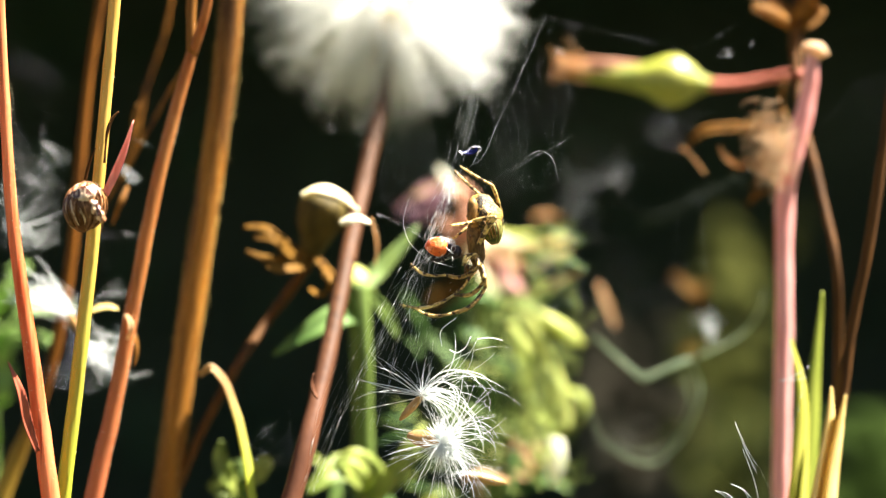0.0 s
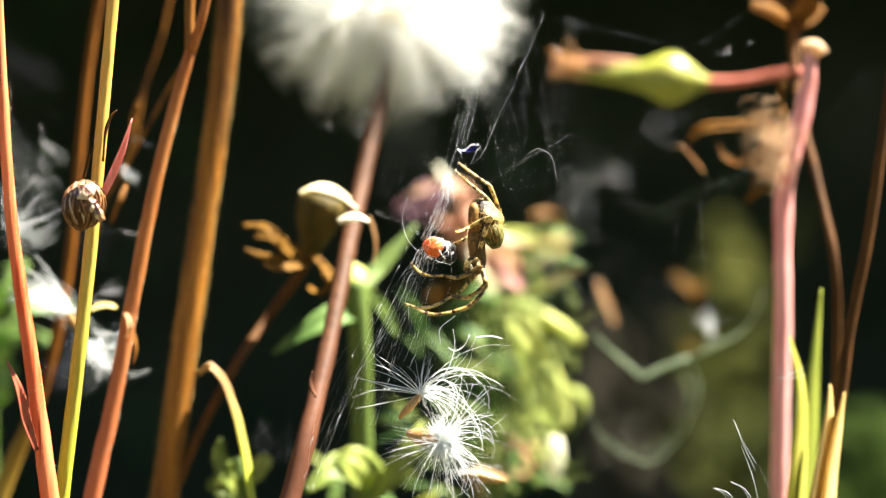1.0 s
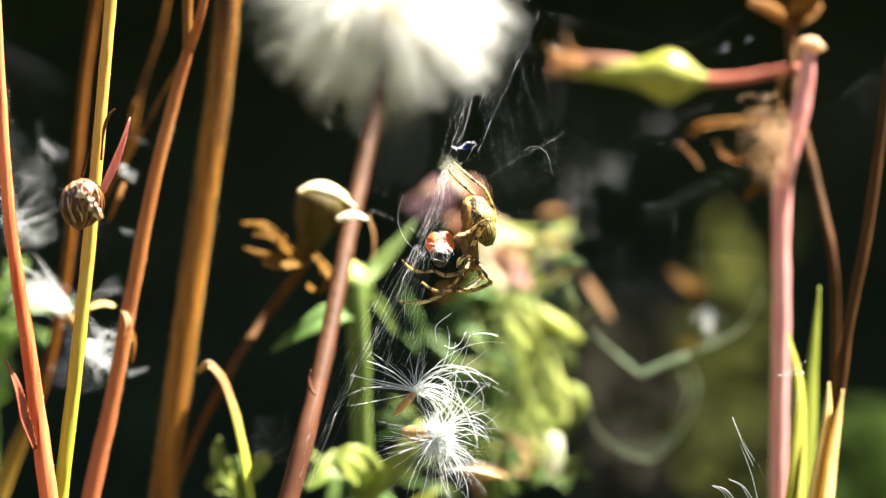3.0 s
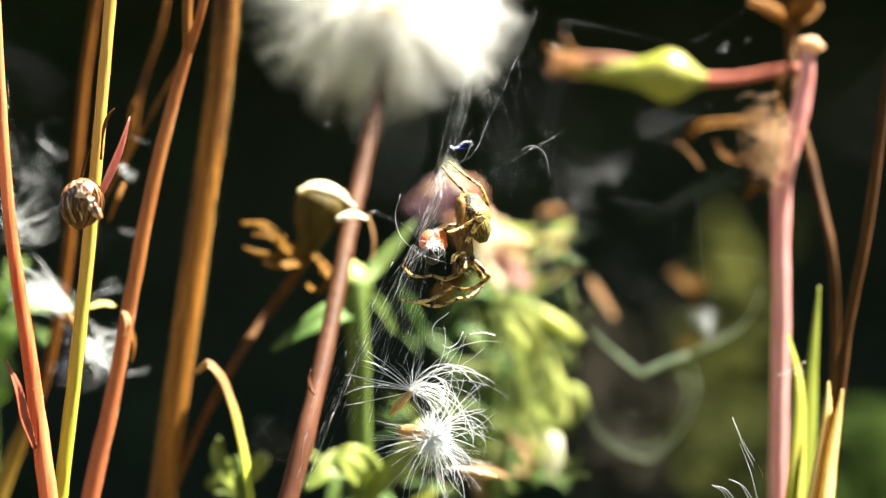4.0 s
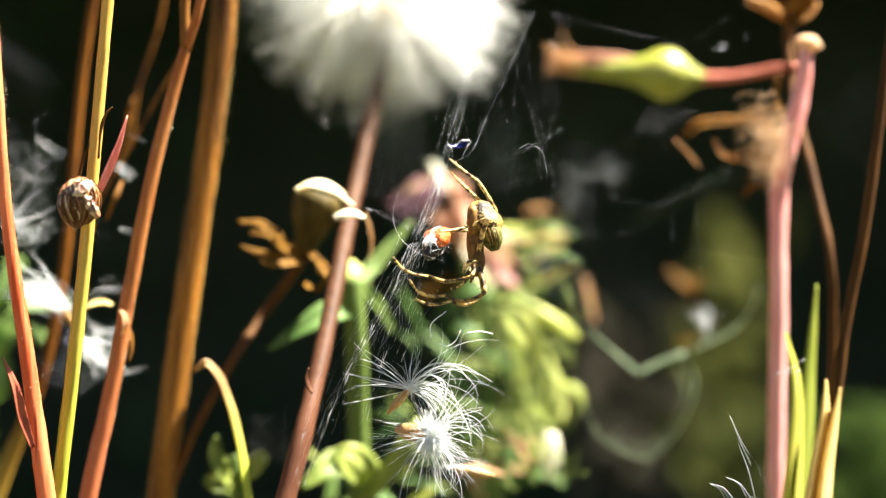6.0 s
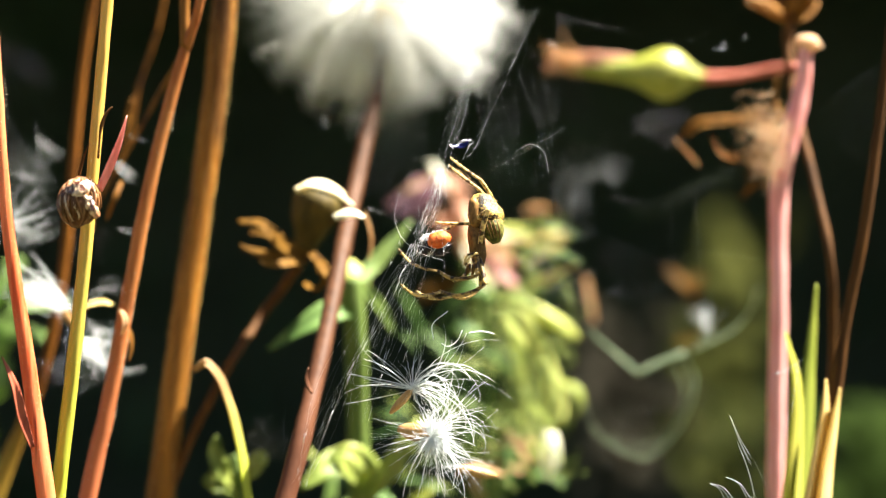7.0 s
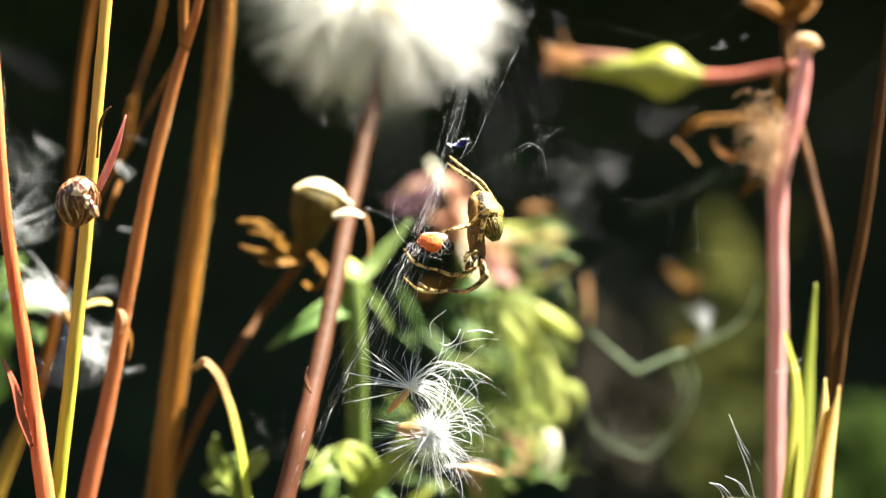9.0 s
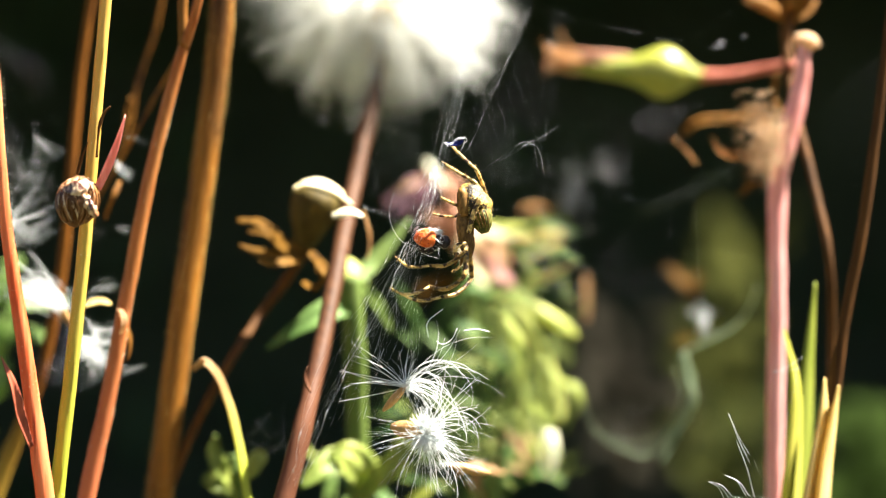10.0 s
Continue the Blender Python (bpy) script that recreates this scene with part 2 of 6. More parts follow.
def blade(bm, pts, width, normal=(0, -1, 0), cup=0.25, steps=5, tip=0.05, thick=0.08, base=0.5, wob=0.06):
    """A leaf or bract along pts (mm): widest below its middle, cupped across, with thickness."""
    line = catmull(pts, steps)
    n = Vector(normal).normalized()
    rows = []
    for i, p in enumerate(line):
        f = i / (len(line) - 1)
        d = (line[min(i + 1, len(line) - 1)] - line[max(i - 1, 0)]).normalized()
        s = d.cross(n)
        s = s.normalized() if s.length > 1e-4 else Vector((1, 0, 0))
        up = s.cross(d)
        w = 0.5 * width * (base + (1 - base) * min(1, f / 0.35)) * (1 - max(0, (f - 0.35) / 0.65) ** 1.6 * (1 - tip))
        row = []
        for k in (-1, -0.5, 0, 0.5, 1):
            dent = wob * width * noise.noise(p * 0.5 + Vector((k * 2, 0, 3)))
            row.append(p + s * (k * w) + up * (2 * w * cup * (k * k - 0.5) + dent * min(1, 2 * w / width)))
        rows.append((row, up))
    front = [[bm.verts.new(q * MM) for q in row] for row, up in rows]
    back = [[bm.verts.new((q - up * thick) * MM) for q in row] for row, up in rows]
    for i in range(len(rows) - 1):
        for k in range(4):
            bm.faces.new((front[i][k], front[i][k + 1], front[i + 1][k + 1], front[i + 1][k]))
            bm.faces.new((back[i][k + 1], back[i][k], back[i + 1][k], back[i + 1][k + 1]))
        bm.faces.new((front[i][0], front[i + 1][0], back[i + 1][0], back[i][0]))
        bm.faces.new((front[i + 1][4], front[i][4], back[i][4], back[i + 1][4]))
    for k in range(4):
        bm.faces.new((front[-1][k], front[-1][k + 1], back[-1][k + 1], back[-1][k]))
        bm.faces.new((front[0][k + 1], front[0][k], back[0][k], back[0][k + 1]))


def lathe(bm, a, b, radii, sides=14, ribs=0.0, lump=0.0, nrib=0):
    """A body turned about the line from a to b (mm), its radii spread evenly along it."""
    a, b = Vector(a), Vector(b)
    d = (b - a).normalized()
    s = d.cross(Vector((0, 1, 0)))
    s = s.normalized() if s.length > 0.1 else Vector((1, 0, 0))
    u = d.cross(s)
    n = len(radii)
    rings = []
    for i, r in enumerate(radii):
        p = a + (b - a) * (i / (n - 1))
        ring = []
        for k in range(sides):
            t = 2 * math.pi * k / sides
            q = r * (1 + (ribs * math.cos(t * nrib) if nrib else 0))
            o = s * math.cos(t) * q + u * math.sin(t) * q
            q2 = p + o * (1 + lump * noise.noise((p + o) * 0.9))
            ring.append(bm.verts.new(q2 * MM))
        rings.append(ring)
    for x, y in zip(rings, rings[1:]):
        for k in range(sides):
            bm.faces.new((x[k], x[(k + 1) % sides], y[(k + 1) % sides], y[k]))
    bm.faces.new(rings[0][::-1])
    bm.faces.new(rings[-1])


def crumple(bm, amp, freq):
    """Dents and folds all over bm; amp in mm, freq per mm."""
    bm.normal_update()
    for v in bm.verts:
        p = v.co / MM * freq
        v.co += v.normal * (amp * MM * (noise.noise(p) + 0.5 * noise.noise(p * 2.3)))


def fuzz(pts, radii, n, length, seed):
    """Short hairs and grains standing off a stalk along pts (mm)."""
    q = random.Random(seed)
    b = bmesh.new()
    line = catmull(pts, 12)
    rr = spread(radii, len(line))
    for k in range(n):
        i = q.randint(0, len(line) - 2)
        c = line[i].lerp(line[i + 1], q.random())
        a = q.uniform(0, 6.283)
        d = Vector((math.cos(a), math.sin(a), q.uniform(-0.3, 0.3)))
        hair(b, [c + d * rr[i] * 0.9, c + d * (rr[i] + length * q.uniform(0.3, 1))], 0.014, 0.006)
    return b


def egg(n, r, p0=0.6, p1=0.6):
    """n radii of an egg of greatest radius r."""
    return [max(0.02 * r, r * math.sin(math.pi * min(0.985, max(0.015, i / (n - 1)))) ** (p0 if i < n / 2 else p1)) for i in range(n)]


def thing(name, base, label, category, group="", kind=""):
    """An Empty at base (mm) for the parts of one thing."""
    ob = new(name)
    ob.empty_display_size = 0.005
    ob.location = Vector(base) * MM
    return tagged(ob, label, category, group, kind)


def home(ob):
    p = Vector((0, 0, 0))
    while ob is not None:
        p = p + ob.location
        ob = ob.parent
    return p


def part(name, bm, material, parent, label="", at=None):
    """Links bm, built in the place's millimetres, as one mesh under parent; at: its own origin."""
    base = home(parent)
    o = Vector(at) * MM if at is not None else base
    for v in bm.verts:
        v.co -= o
    bmesh.ops.recalc_face_normals(bm, faces=bm.faces[:])
    me = bpy.data.meshes.new(name)
    bm.to_mesh(me)
    bm.free()
    me.polygons.foreach_set("use_smooth", [True] * len(me.polygons))
    me.materials.append(material)
    ob = new(name, me)
    ob.parent = parent
    ob.location = o - base
    return tagged(ob, label)


def solo(name, bm, material, base, label, category, group="", kind=""):
    """A thing of one mesh with its origin at base (mm)."""
    for v in bm.verts:
        v.co -= Vector(base) * MM
    bmesh.ops.recalc_face_normals(bm, faces=bm.faces[:])
    me = bpy.data.meshes.new(name)
    bm.to_mesh(me)
    bm.free()
    me.polygons.foreach_set("use_smooth", [True] * len(me.polygons))
    me.materials.append(material)
    ob = new(name, me)
    ob.location = Vector(base) * MM
    return tagged(ob, label, category, group, kind)


def foot(p, q, z=-4.0):
    """Where the line from p down through q meets the ground, leaning less and less."""
    p, q = Vector(p), Vector(q)
    d = q - p
    k = (z - q.z) / d.z
    return (q.x + d.x * k * 0.55, q.y + d.y * k * 0.4, z)


def stalk_line(*pts):
    """pts from top to bottom and on to a root in the ground."""
    f = foot(pts[-2], pts[-1])
    mid = (Vector(pts[-1]) * 0.55 + Vector(f) * 0.45)
    mid.x += (pts[-1][0] - f[0]) * -0.08
    return [*pts, tuple(mid), f]


# ---- ground and the hedge bank behind, a backdrop with an added overhang ----
bm = bmesh.new()
xs = [-60000, -6000, -1500, -700] + list(range(-500, 501, 50)) + [700, 1500, 6000, 60000]
ys = [-60000, -6000, -1500, -500] + list(range(-100, 1301, 50)) + [1600, 3000, 9000, 60000]
grid = [[bm.verts.new((x * MM, y * MM, (6 * noise.noise(Vector((x, y, 0)) * 0.011) - 4) * MM)) for x in xs] for y in ys]
for r0, r1 in zip(grid, grid[1:]):
    for k in range(len(xs) - 1):
        bm.faces.new((r0[k], r0[k + 1], r1[k + 1], r1[k]))
solo("ground", bm, M_SOIL, (0, 0, 0), "dark bare meadow soil under the stalks", "ground", kind="structure")

bm = bmesh.new()
# The overhang is out of view, added to keep skylight off the back wall.
SHAPE = ((1700, -30), (1720, 200), (1690, 420), (1500, 560), (1000, 600), (720, 680), (740, 860), (960, 1000), (1300, 1080), (1800, 1050), (2300, 600), (2350, -30))


def bank(x, f):
    """A place on the hedge's skin: x along it, f along its outline. It rounds off towards its ends."""
    k = min(int(f), len(SHAPE) - 2)
    y = SHAPE[k][0] + (SHAPE[k + 1][0] - SHAPE[k][0]) * (f - k)
    z = SHAPE[k][1] + (SHAPE[k + 1][1] - SHAPE[k][1]) * (f - k)
    g = math.sqrt(max(0.0, 1 - (abs(x) / 1900) ** 4))
    y = 1700 + (y - 1700) * (0.25 + 0.75 * g) + 50 * noise.noise(Vector((x * 0.004, f * 0.7, 1)))
    z = z * g + (45 * noise.noise(Vector((x * 0.005, f * 0.6, 7))) if z > 0 else 0)
    return Vector((x, y, z))


rows = [[bm.verts.new(bank(-1900 + i * 50, k * 0.5) * MM) for k in range(23)] for i in range(77)]
for r0, r1 in zip(rows, rows[1:]):
    for k in range(22):
        bm.faces.new((r0[k], r0[k + 1], r1[k + 1], r1[k]))
hedge = solo("hedge", bm, M_BANK, (0, 1700, 0), "dark green hedge backdrop with an added overhang that shades its hollow", "hedge", kind="structure")
rng = random.Random(4)
bm = bmesh.new()
for i in range(5200):
    p = bank(rng.uniform(-1880, 1880), rng.uniform(0, 10.9))
    c = Vector((p.x * 0.9, 1700, 350))
    away = (p - c).normalized()
    a = rng.uniform(0, 6.28)
    ln = rng.uniform(35, 85)
    d = (Vector((math.cos(a), rng.uniform(-0.6, 0.6), math.sin(a))) + away * 0.5).normalized() * ln
    blade(bm, [p, p + d * 0.5 + away * 6, p + d + away * 4], ln * 0.5, away + Vector((rng.uniform(-.5, .5), rng.uniform(-.5, .5), rng.uniform(-.3, .7))), steps=2, thick=0.3)
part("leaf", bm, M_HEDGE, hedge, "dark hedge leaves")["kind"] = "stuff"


# ---- the stalks ----
def stalk(name, pts, radii, mat, label, category="stalk", group="", sides=10, knobs=0.12, flat=1.0, ribs=0.0, partname="stem"):
    line = stalk_line(*pts)
    t = thing(name, line[-1], label, category, group)
    b = bmesh.new()
    tube(b, line, radii, 7, sides, knobs, flat, ribs)
    part(partname, b, mat, t)
    return t


red = stalk("red_plant", [(-34.75, 168.0, 282.1), (-34.35, 168.0, 272.9), (-33.6, 168.0, 261.8), (-32.1, 168.0, 251.2), (-30.8, 168.0, 241.5)],
            [0.35, 0.44, 0.49, 0.62, 0.75, 0.85, 0.95], M_RED, "slender red-orange stem with a small pointed leaf", "plant")
b = bmesh.new()
blade(b, [(-31.5, 167.0, 244.2), (-32.1, 166.0, 246.5), (-32.5, 165.0, 249.2), (-33.4, 165.0, 251.4)], 0.96, (0.8, -0.6, 0.1), 0.3, 5, 0.04)
part("leaf", b, M_LEAFRED, red, "small pointed red leaf")

part("fuzz", fuzz([(-34.2, 168.0, 272.9), (-33.5, 168.0, 261.8), (-32.1, 168.0, 251.2), (-30.8, 168.0, 241.5)], [0.45, 0.5, 0.6, 0.75], 420, 0.16, 51), M_PALE, red, "fine pale hairs")["kind"] = "stuff"

rush = stalk("rush_plant", [(-25.7, 170.3, 282.9), (-26.5, 170.3, 274.4), (-27.4, 170.3, 264.5), (-28.4, 170.3, 254.7), (-30.1, 170.3, 240.3)],
             [0.48, 0.48, 0.52, 0.57, 0.61, 0.7, 0.8], M_YEL,
             "smooth yellow-green stem with a round brown bud", "plant", sides=12, ribs=0.13)
BUD = Vector((-27.7, 166.3, 263.3))
b = bmesh.new()
lathe(b, BUD + Vector((0.25, 0, 1.95)), BUD - Vector((0.3, 0, 2.0)), egg(14, 1.58, 0.55, 0.6), 22, 0.03, 0.12, 11)
bud = part("bud", b, M_BUDCORE, rush, "round brown papery bud")
rng = random.Random(3)
for k in range(110):
    a = 2 * math.pi * k / 110 + rng.gauss(0, 0.1)
    twist, rad = rng.uniform(-0.2, 1.1), rng.uniform(1.52, 1.72)
    top, low_end = rng.uniform(0.3, 1.2), rng.uniform(-1.35, -0.5)
    line = []
    for j in range(5):
        lat = top + (low_end - top) * j / 4
        g = a + twist * j / 4
        line.append(BUD + Vector((math.cos(g) * math.cos(lat) * rad + 0.15 * math.sin(lat), math.sin(g) * math.cos(lat) * rad, math.sin(lat) * rad * 1.16)))
    b = bmesh.new()
    blade(b, line, rng.uniform(0.08, 0.2), (line[2] - BUD), 0.35, 4, 0.3, 0.06)
    part("scale", b, (M_BUD, M_HOOD, M_BUD, M_DARKBROWN, M_BUD)[k % 5], bud)
for p0, p1, rr in (((-28.7, 165.6, 263.9), (-26.5, 165.6, 264.4), (8, 17, 22, 22, 17, 7)), ((-27.1, 165.0, 263.9), (-26.1, 165.2, 262.1), (4, 7, 9, 8, 4))):
    b = bmesh.new()
    lathe(b, p0, p1, [0.0437 * k for k in spread(rr, 22)], 36, 0.06, 0.2, 7)
    crumple(b, 0.14, 3.0)
    part("hood", b, M_HOOD, bud, "shiny crumpled hood, bright highlights partly in its pale colour")
part("fuzz", fuzz([(-26.5, 170.3, 274.4), (-27.4, 170.3, 264.5), (-28.4, 170.3, 254.7), (-30.1, 170.3, 240.3)], [0.48, 0.52, 0.56, 0.6], 260, 0.10, 52), M_PALE, rush, "fine pale hairs")["kind"] = "stuff"
b = bmesh.new()
blade(b, [(-26.3, 166.8, 264.2), (-25.6, 166.8, 265.7), (-24.7, 166.8, 267.9), (-24.0, 166.8, 270.0)], 0.85, (0.75, -0.45, 0.35), 0.3, 6, 0.05, base=0.8)
part("bract", b, M_BRACT, rush, "narrow pointed pink bract")
b = bmesh.new()
tube(b, [(-26.4, 167.5, 266.7), (-26.3, 167.5, 268.1), (-26.1, 167.5, 269.4), (-25.7, 167.5, 270.3), (-25.3, 167.5, 270.7)], [0.10, 0.12, 0.16, 0.10, 0.06], 6, 6, 0.6)
part("scale", b, M_DARKBROWN, rush, "dry dark curled scale")
b = bmesh.new()
tube(b, [(-27.9, 167.5, 265.4), (-27.7, 167.5, 266.2), (-27.5, 167.5, 266.9), (-27.1, 167.5, 267.9)], [0.10, 0.12, 0.10, 0.05], 5, 6, 0.5)
part("scale", b, M_DARKBROWN, rush, "dry dark curled scale")

stalk("dry_stalk", [(-30.9, 197.3, 286.0), (-32.4, 197.3, 276.7), (-33.4, 197.3, 267.3), (-34.3, 197.3, 258.0), (-36.0, 197.3, 249.2), (-40.2, 197.3, 238.3)],
      [0.42, 0.42, 0.47, 0.47, 0.52, 0.83, 1, 1], M_TAWNY, "thin dry brown stalk, golden near its foot", group="dry stalks")
knotty = stalk("dry_stalk", [(-25.2, 202.8, 286.2), (-26.3, 202.8, 280.3), (-28.1, 202.8, 275.0), (-29.2, 202.8, 269.7), (-32.4, 202.8, 263.3), (-33.7, 202.8, 253.7), (-35.6, 202.8, 237.7)],
      [0.16, 0.21, 0.21, 0.21, 0.21, 0.21, 0.21, 0.3, 0.4], M_BROWN, "thin dry brown stalk", group="dry stalks")
thin = stalk("dry_stalk", [(-20.8, 191.8, 284.8), (-22.1, 191.8, 278.2), (-24.9, 191.8, 273.2), (-28.3, 191.8, 267.1), (-30.9, 191.8, 262.6), (-32.0, 191.8, 254.0), (-33.8, 191.8, 238.9)],
      [0.20, 0.20, 0.20, 0.20, 0.20, 0.20, 0.20, 0.3, 0.4], M_BROWN, "thin dry brown stalk with a golden sheath", group="dry stalks")
b = bmesh.new()
blade(b, [(-27.8, 189.6, 265.6), (-28.1, 188.5, 264.5), (-28.6, 188.5, 263.3), (-29.2, 189.6, 262.1)], 0.50, (0.5, -0.8, 0.2), 0.3, 5, 0.3)
part("sheath", b, M_DEAD, thin, "small golden sheath")
org = stalk("branched_stalk", [(-20.8, 180.1, 277.3), (-22.2, 180.1, 272.4), (-23.9, 180.1, 265.7), (-25.8, 180.1, 256.3), (-27.4, 180.1, 247.7), (-29.2, 180.1, 239.7)],
            [0.47, 0.52, 0.57, 0.62, 0.66, 0.76, 0.8, 0.9], M_ORANGE, "orange-red stem that forks near its top", "plant")
b = bmesh.new()
tube(b, [(-21.0, 180.1, 276.4), (-21.1, 180.1, 279.0), (-20.9, 180.1, 283.7)], [0.52, 0.43, 0.43], 5, 10, 0.1)
part("branch", b, M_BROWN, org)
b = bmesh.new()
tube(b, [(-21.0, 180.1, 276.4), (-20.2, 179.4, 278.5), (-19.0, 178.8, 283.1)], [0.47, 0.38, 0.33], 5, 10, 0.1)
part("branch", b, M_ORANGE, org, "short orange side branch")
b = bmesh.new()
blade(b, [(-26.5, 179.4, 254.6), (-26.1, 179.1, 253.9), (-26.1, 179.1, 253.1), (-26.4, 179.4, 252.4)], 0.66, (0.7, -0.6, 0.2), 0.4, 5, 0.3)
part("sheath", b, M_SHRIVEL, org, "small dry straw sheath")
thick = stalk("thick_stalk", [(-18.5, 191.8, 286.3), (-19.6, 191.8, 274.7), (-21.4, 191.8, 262.1), (-23.2, 191.8, 249.5), (-24.9, 191.8, 236.8)],
      [1.11, 1.11, 1.11, 1.16, 1.26, 1.5, 1.7], M_BROWN, "thick dry brown dead stalk", group="dry stalks", sides=14, knobs=0.06, ribs=0.03)
stalk("dry_stalk", [(40.2, 183.2, 290.0), (37.9, 183.2, 271.6), (36.4, 183.2, 261.0), (34.7, 183.2, 252.3), (34.0, 183.2, 247.5), (32.3, 183.2, 238.9)],
      [0.38, 0.43, 0.48, 0.48, 0.53, 0.58, 0.7, 0.7], M_DARKBROWN, "thin dry brown stalk", group="dry stalks")
stalk("dark_stalk", [(34.0, 201.7, 285.5), (32.9, 200.6, 280.1), (32.8, 198.4, 274.1), (34.0, 194.0, 265.7), (34.9, 190.7, 258.5), (35.3, 191.8, 251.0), (34.6, 191.8, 237.9)],
      [0.90, 0.58, 0.42, 0.40, 0.40, 0.40, 0.45, 0.6, 0.6], M_DARKBROWN, "withered dark brown stalk", group="dry stalks")

part("fuzz", fuzz([(-18.5, 191.8, 286.3), (-19.6, 191.8, 274.7), (-21.4, 191.8, 262.1), (-23.2, 191.8, 249.5), (-24.9, 191.8, 236.8)], [1.1, 1.12, 1.14, 1.18, 1.28], 1800, 0.36, 54), M_STRAW, thick, "fine straw-coloured hairs")["kind"] = "stuff"
part("fuzz", fuzz([(-22.2, 180.1, 272.4), (-23.9, 180.1, 265.7), (-25.8, 180.1, 256.3), (-27.4, 180.1, 247.7), (-29.2, 180.1, 239.7)], [0.55, 0.6, 0.65, 0.7, 0.75], 260, 0.18, 53), M_PALE, org, "fine pale hairs")["kind"] = "stuff"

for host, pts, wd, mt, lab in (
        (knotty, [(-28.4, 201.0, 273.6), (-28.8, 201.0, 272.5), (-28.9, 201.0, 271.4), (-29.3, 201.0, 270.0)], 0.42, M_DEAD, "loose golden leaf sheath"),
        (org, [(-26.3, 181.0, 253.4), (-25.9, 181.0, 252.4), (-25.8, 181.0, 251.2), (-26.0, 181.0, 250.1)], 0.42, M_DEAD, "small dry straw sheath")):
    b = bmesh.new()
    blade(b, pts, wd, (0.7, -0.6, 0.3), 0.4, 5, 0.3, wob=0.2)
    part("sheath", b, mt, host, lab)
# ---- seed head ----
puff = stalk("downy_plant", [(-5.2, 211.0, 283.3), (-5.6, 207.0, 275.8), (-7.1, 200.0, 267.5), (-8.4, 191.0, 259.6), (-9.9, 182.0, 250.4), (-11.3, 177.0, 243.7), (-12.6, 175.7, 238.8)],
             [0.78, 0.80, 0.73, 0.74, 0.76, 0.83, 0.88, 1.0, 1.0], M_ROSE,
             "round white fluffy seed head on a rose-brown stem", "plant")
b = bmesh.new()
blade(b, [(-10.2, 175.1, 247.8), (-10.6, 175.1, 248.5), (-10.7, 175.1, 249.1), (-10.5, 175.1, 249.9)], 0.60, (0.9, -0.3, 0.3), 0.3)
part("leaf", b, M_ROSE, puff, "small scale leaf on the stem")
b = bmesh.new()
lathe(b, (-5.2, 211.0, 285.0), (-5.7, 209.6, 278.3), [v * 0.0555 for v in (16, 40, 46, 40, 28, 17)], 14, 0.06, 0.05, 7)
part("receptacle", b, M_STRAW, puff, "straw-coloured flower base")
rng = random.Random(11)
b = bmesh.new()
C = Vector((-5.4, 211.0, 285.3))
R = 13.2
for i in range(360):
    u, a = rng.uniform(-1, 1), rng.uniform(0, 6.283)
    if u > 0.2 and rng.random() < (0.88 if math.cos(a) > 0 else 0.6):     # most of the upper seeds have flown
        continue
    d = Vector((math.cos(a) * math.sqrt(1 - u * u), math.sin(a) * math.sqrt(1 - u * u), u))
    d = Vector((d.x * 1.05, d.y, d.z))
    root = C + d * R * 0.22
    reach = rng.uniform(0.50, 0.95)
    for k in range(23):
        e = (d + Vector((rng.gauss(0, .11), rng.gauss(0, .11), rng.gauss(0, .11)))).normalized()
        ln = R * reach * rng.uniform(0.8, 1.0)
        hair(b, [root, root + d * ln * 0.2 + e * ln * 0.35, root + e * ln + Vector((0, 0, -0.3))], 0.019, 0.010)
part("pappus", b, M_FLUFF, puff, "white silky seed hairs")["kind"] = "stuff"

# ---- drooping dry bud ----
drybud = stalk("dry_flower", [(-11.4, 192.9, 260.1), (-13.0, 195.1, 257.5), (-15.8, 197.3, 253.8), (-18.4, 191.8, 249.5), (-21.9, 191.8, 242.9), (-24.4, 191.8, 236.8)],
               [0.68, 0.49, 0.40, 0.40, 0.40, 0.40, 0.5, 0.5], M_DARKBROWN, "withered flower with an ochre cup and curled bracts", "plant")
b = bmesh.new()
lathe(b, (-10.5, 192.9, 264.5), (-12.1, 192.9, 259.2), [0.0488 * k for k in (38, 43, 43, 40, 33, 25, 18, 13)], 22, 0.06, 0.14, 9)
crumple(b, 0.25, 0.7)
part("cup", b, M_OCHRE, drybud, "ochre dry flower cup")
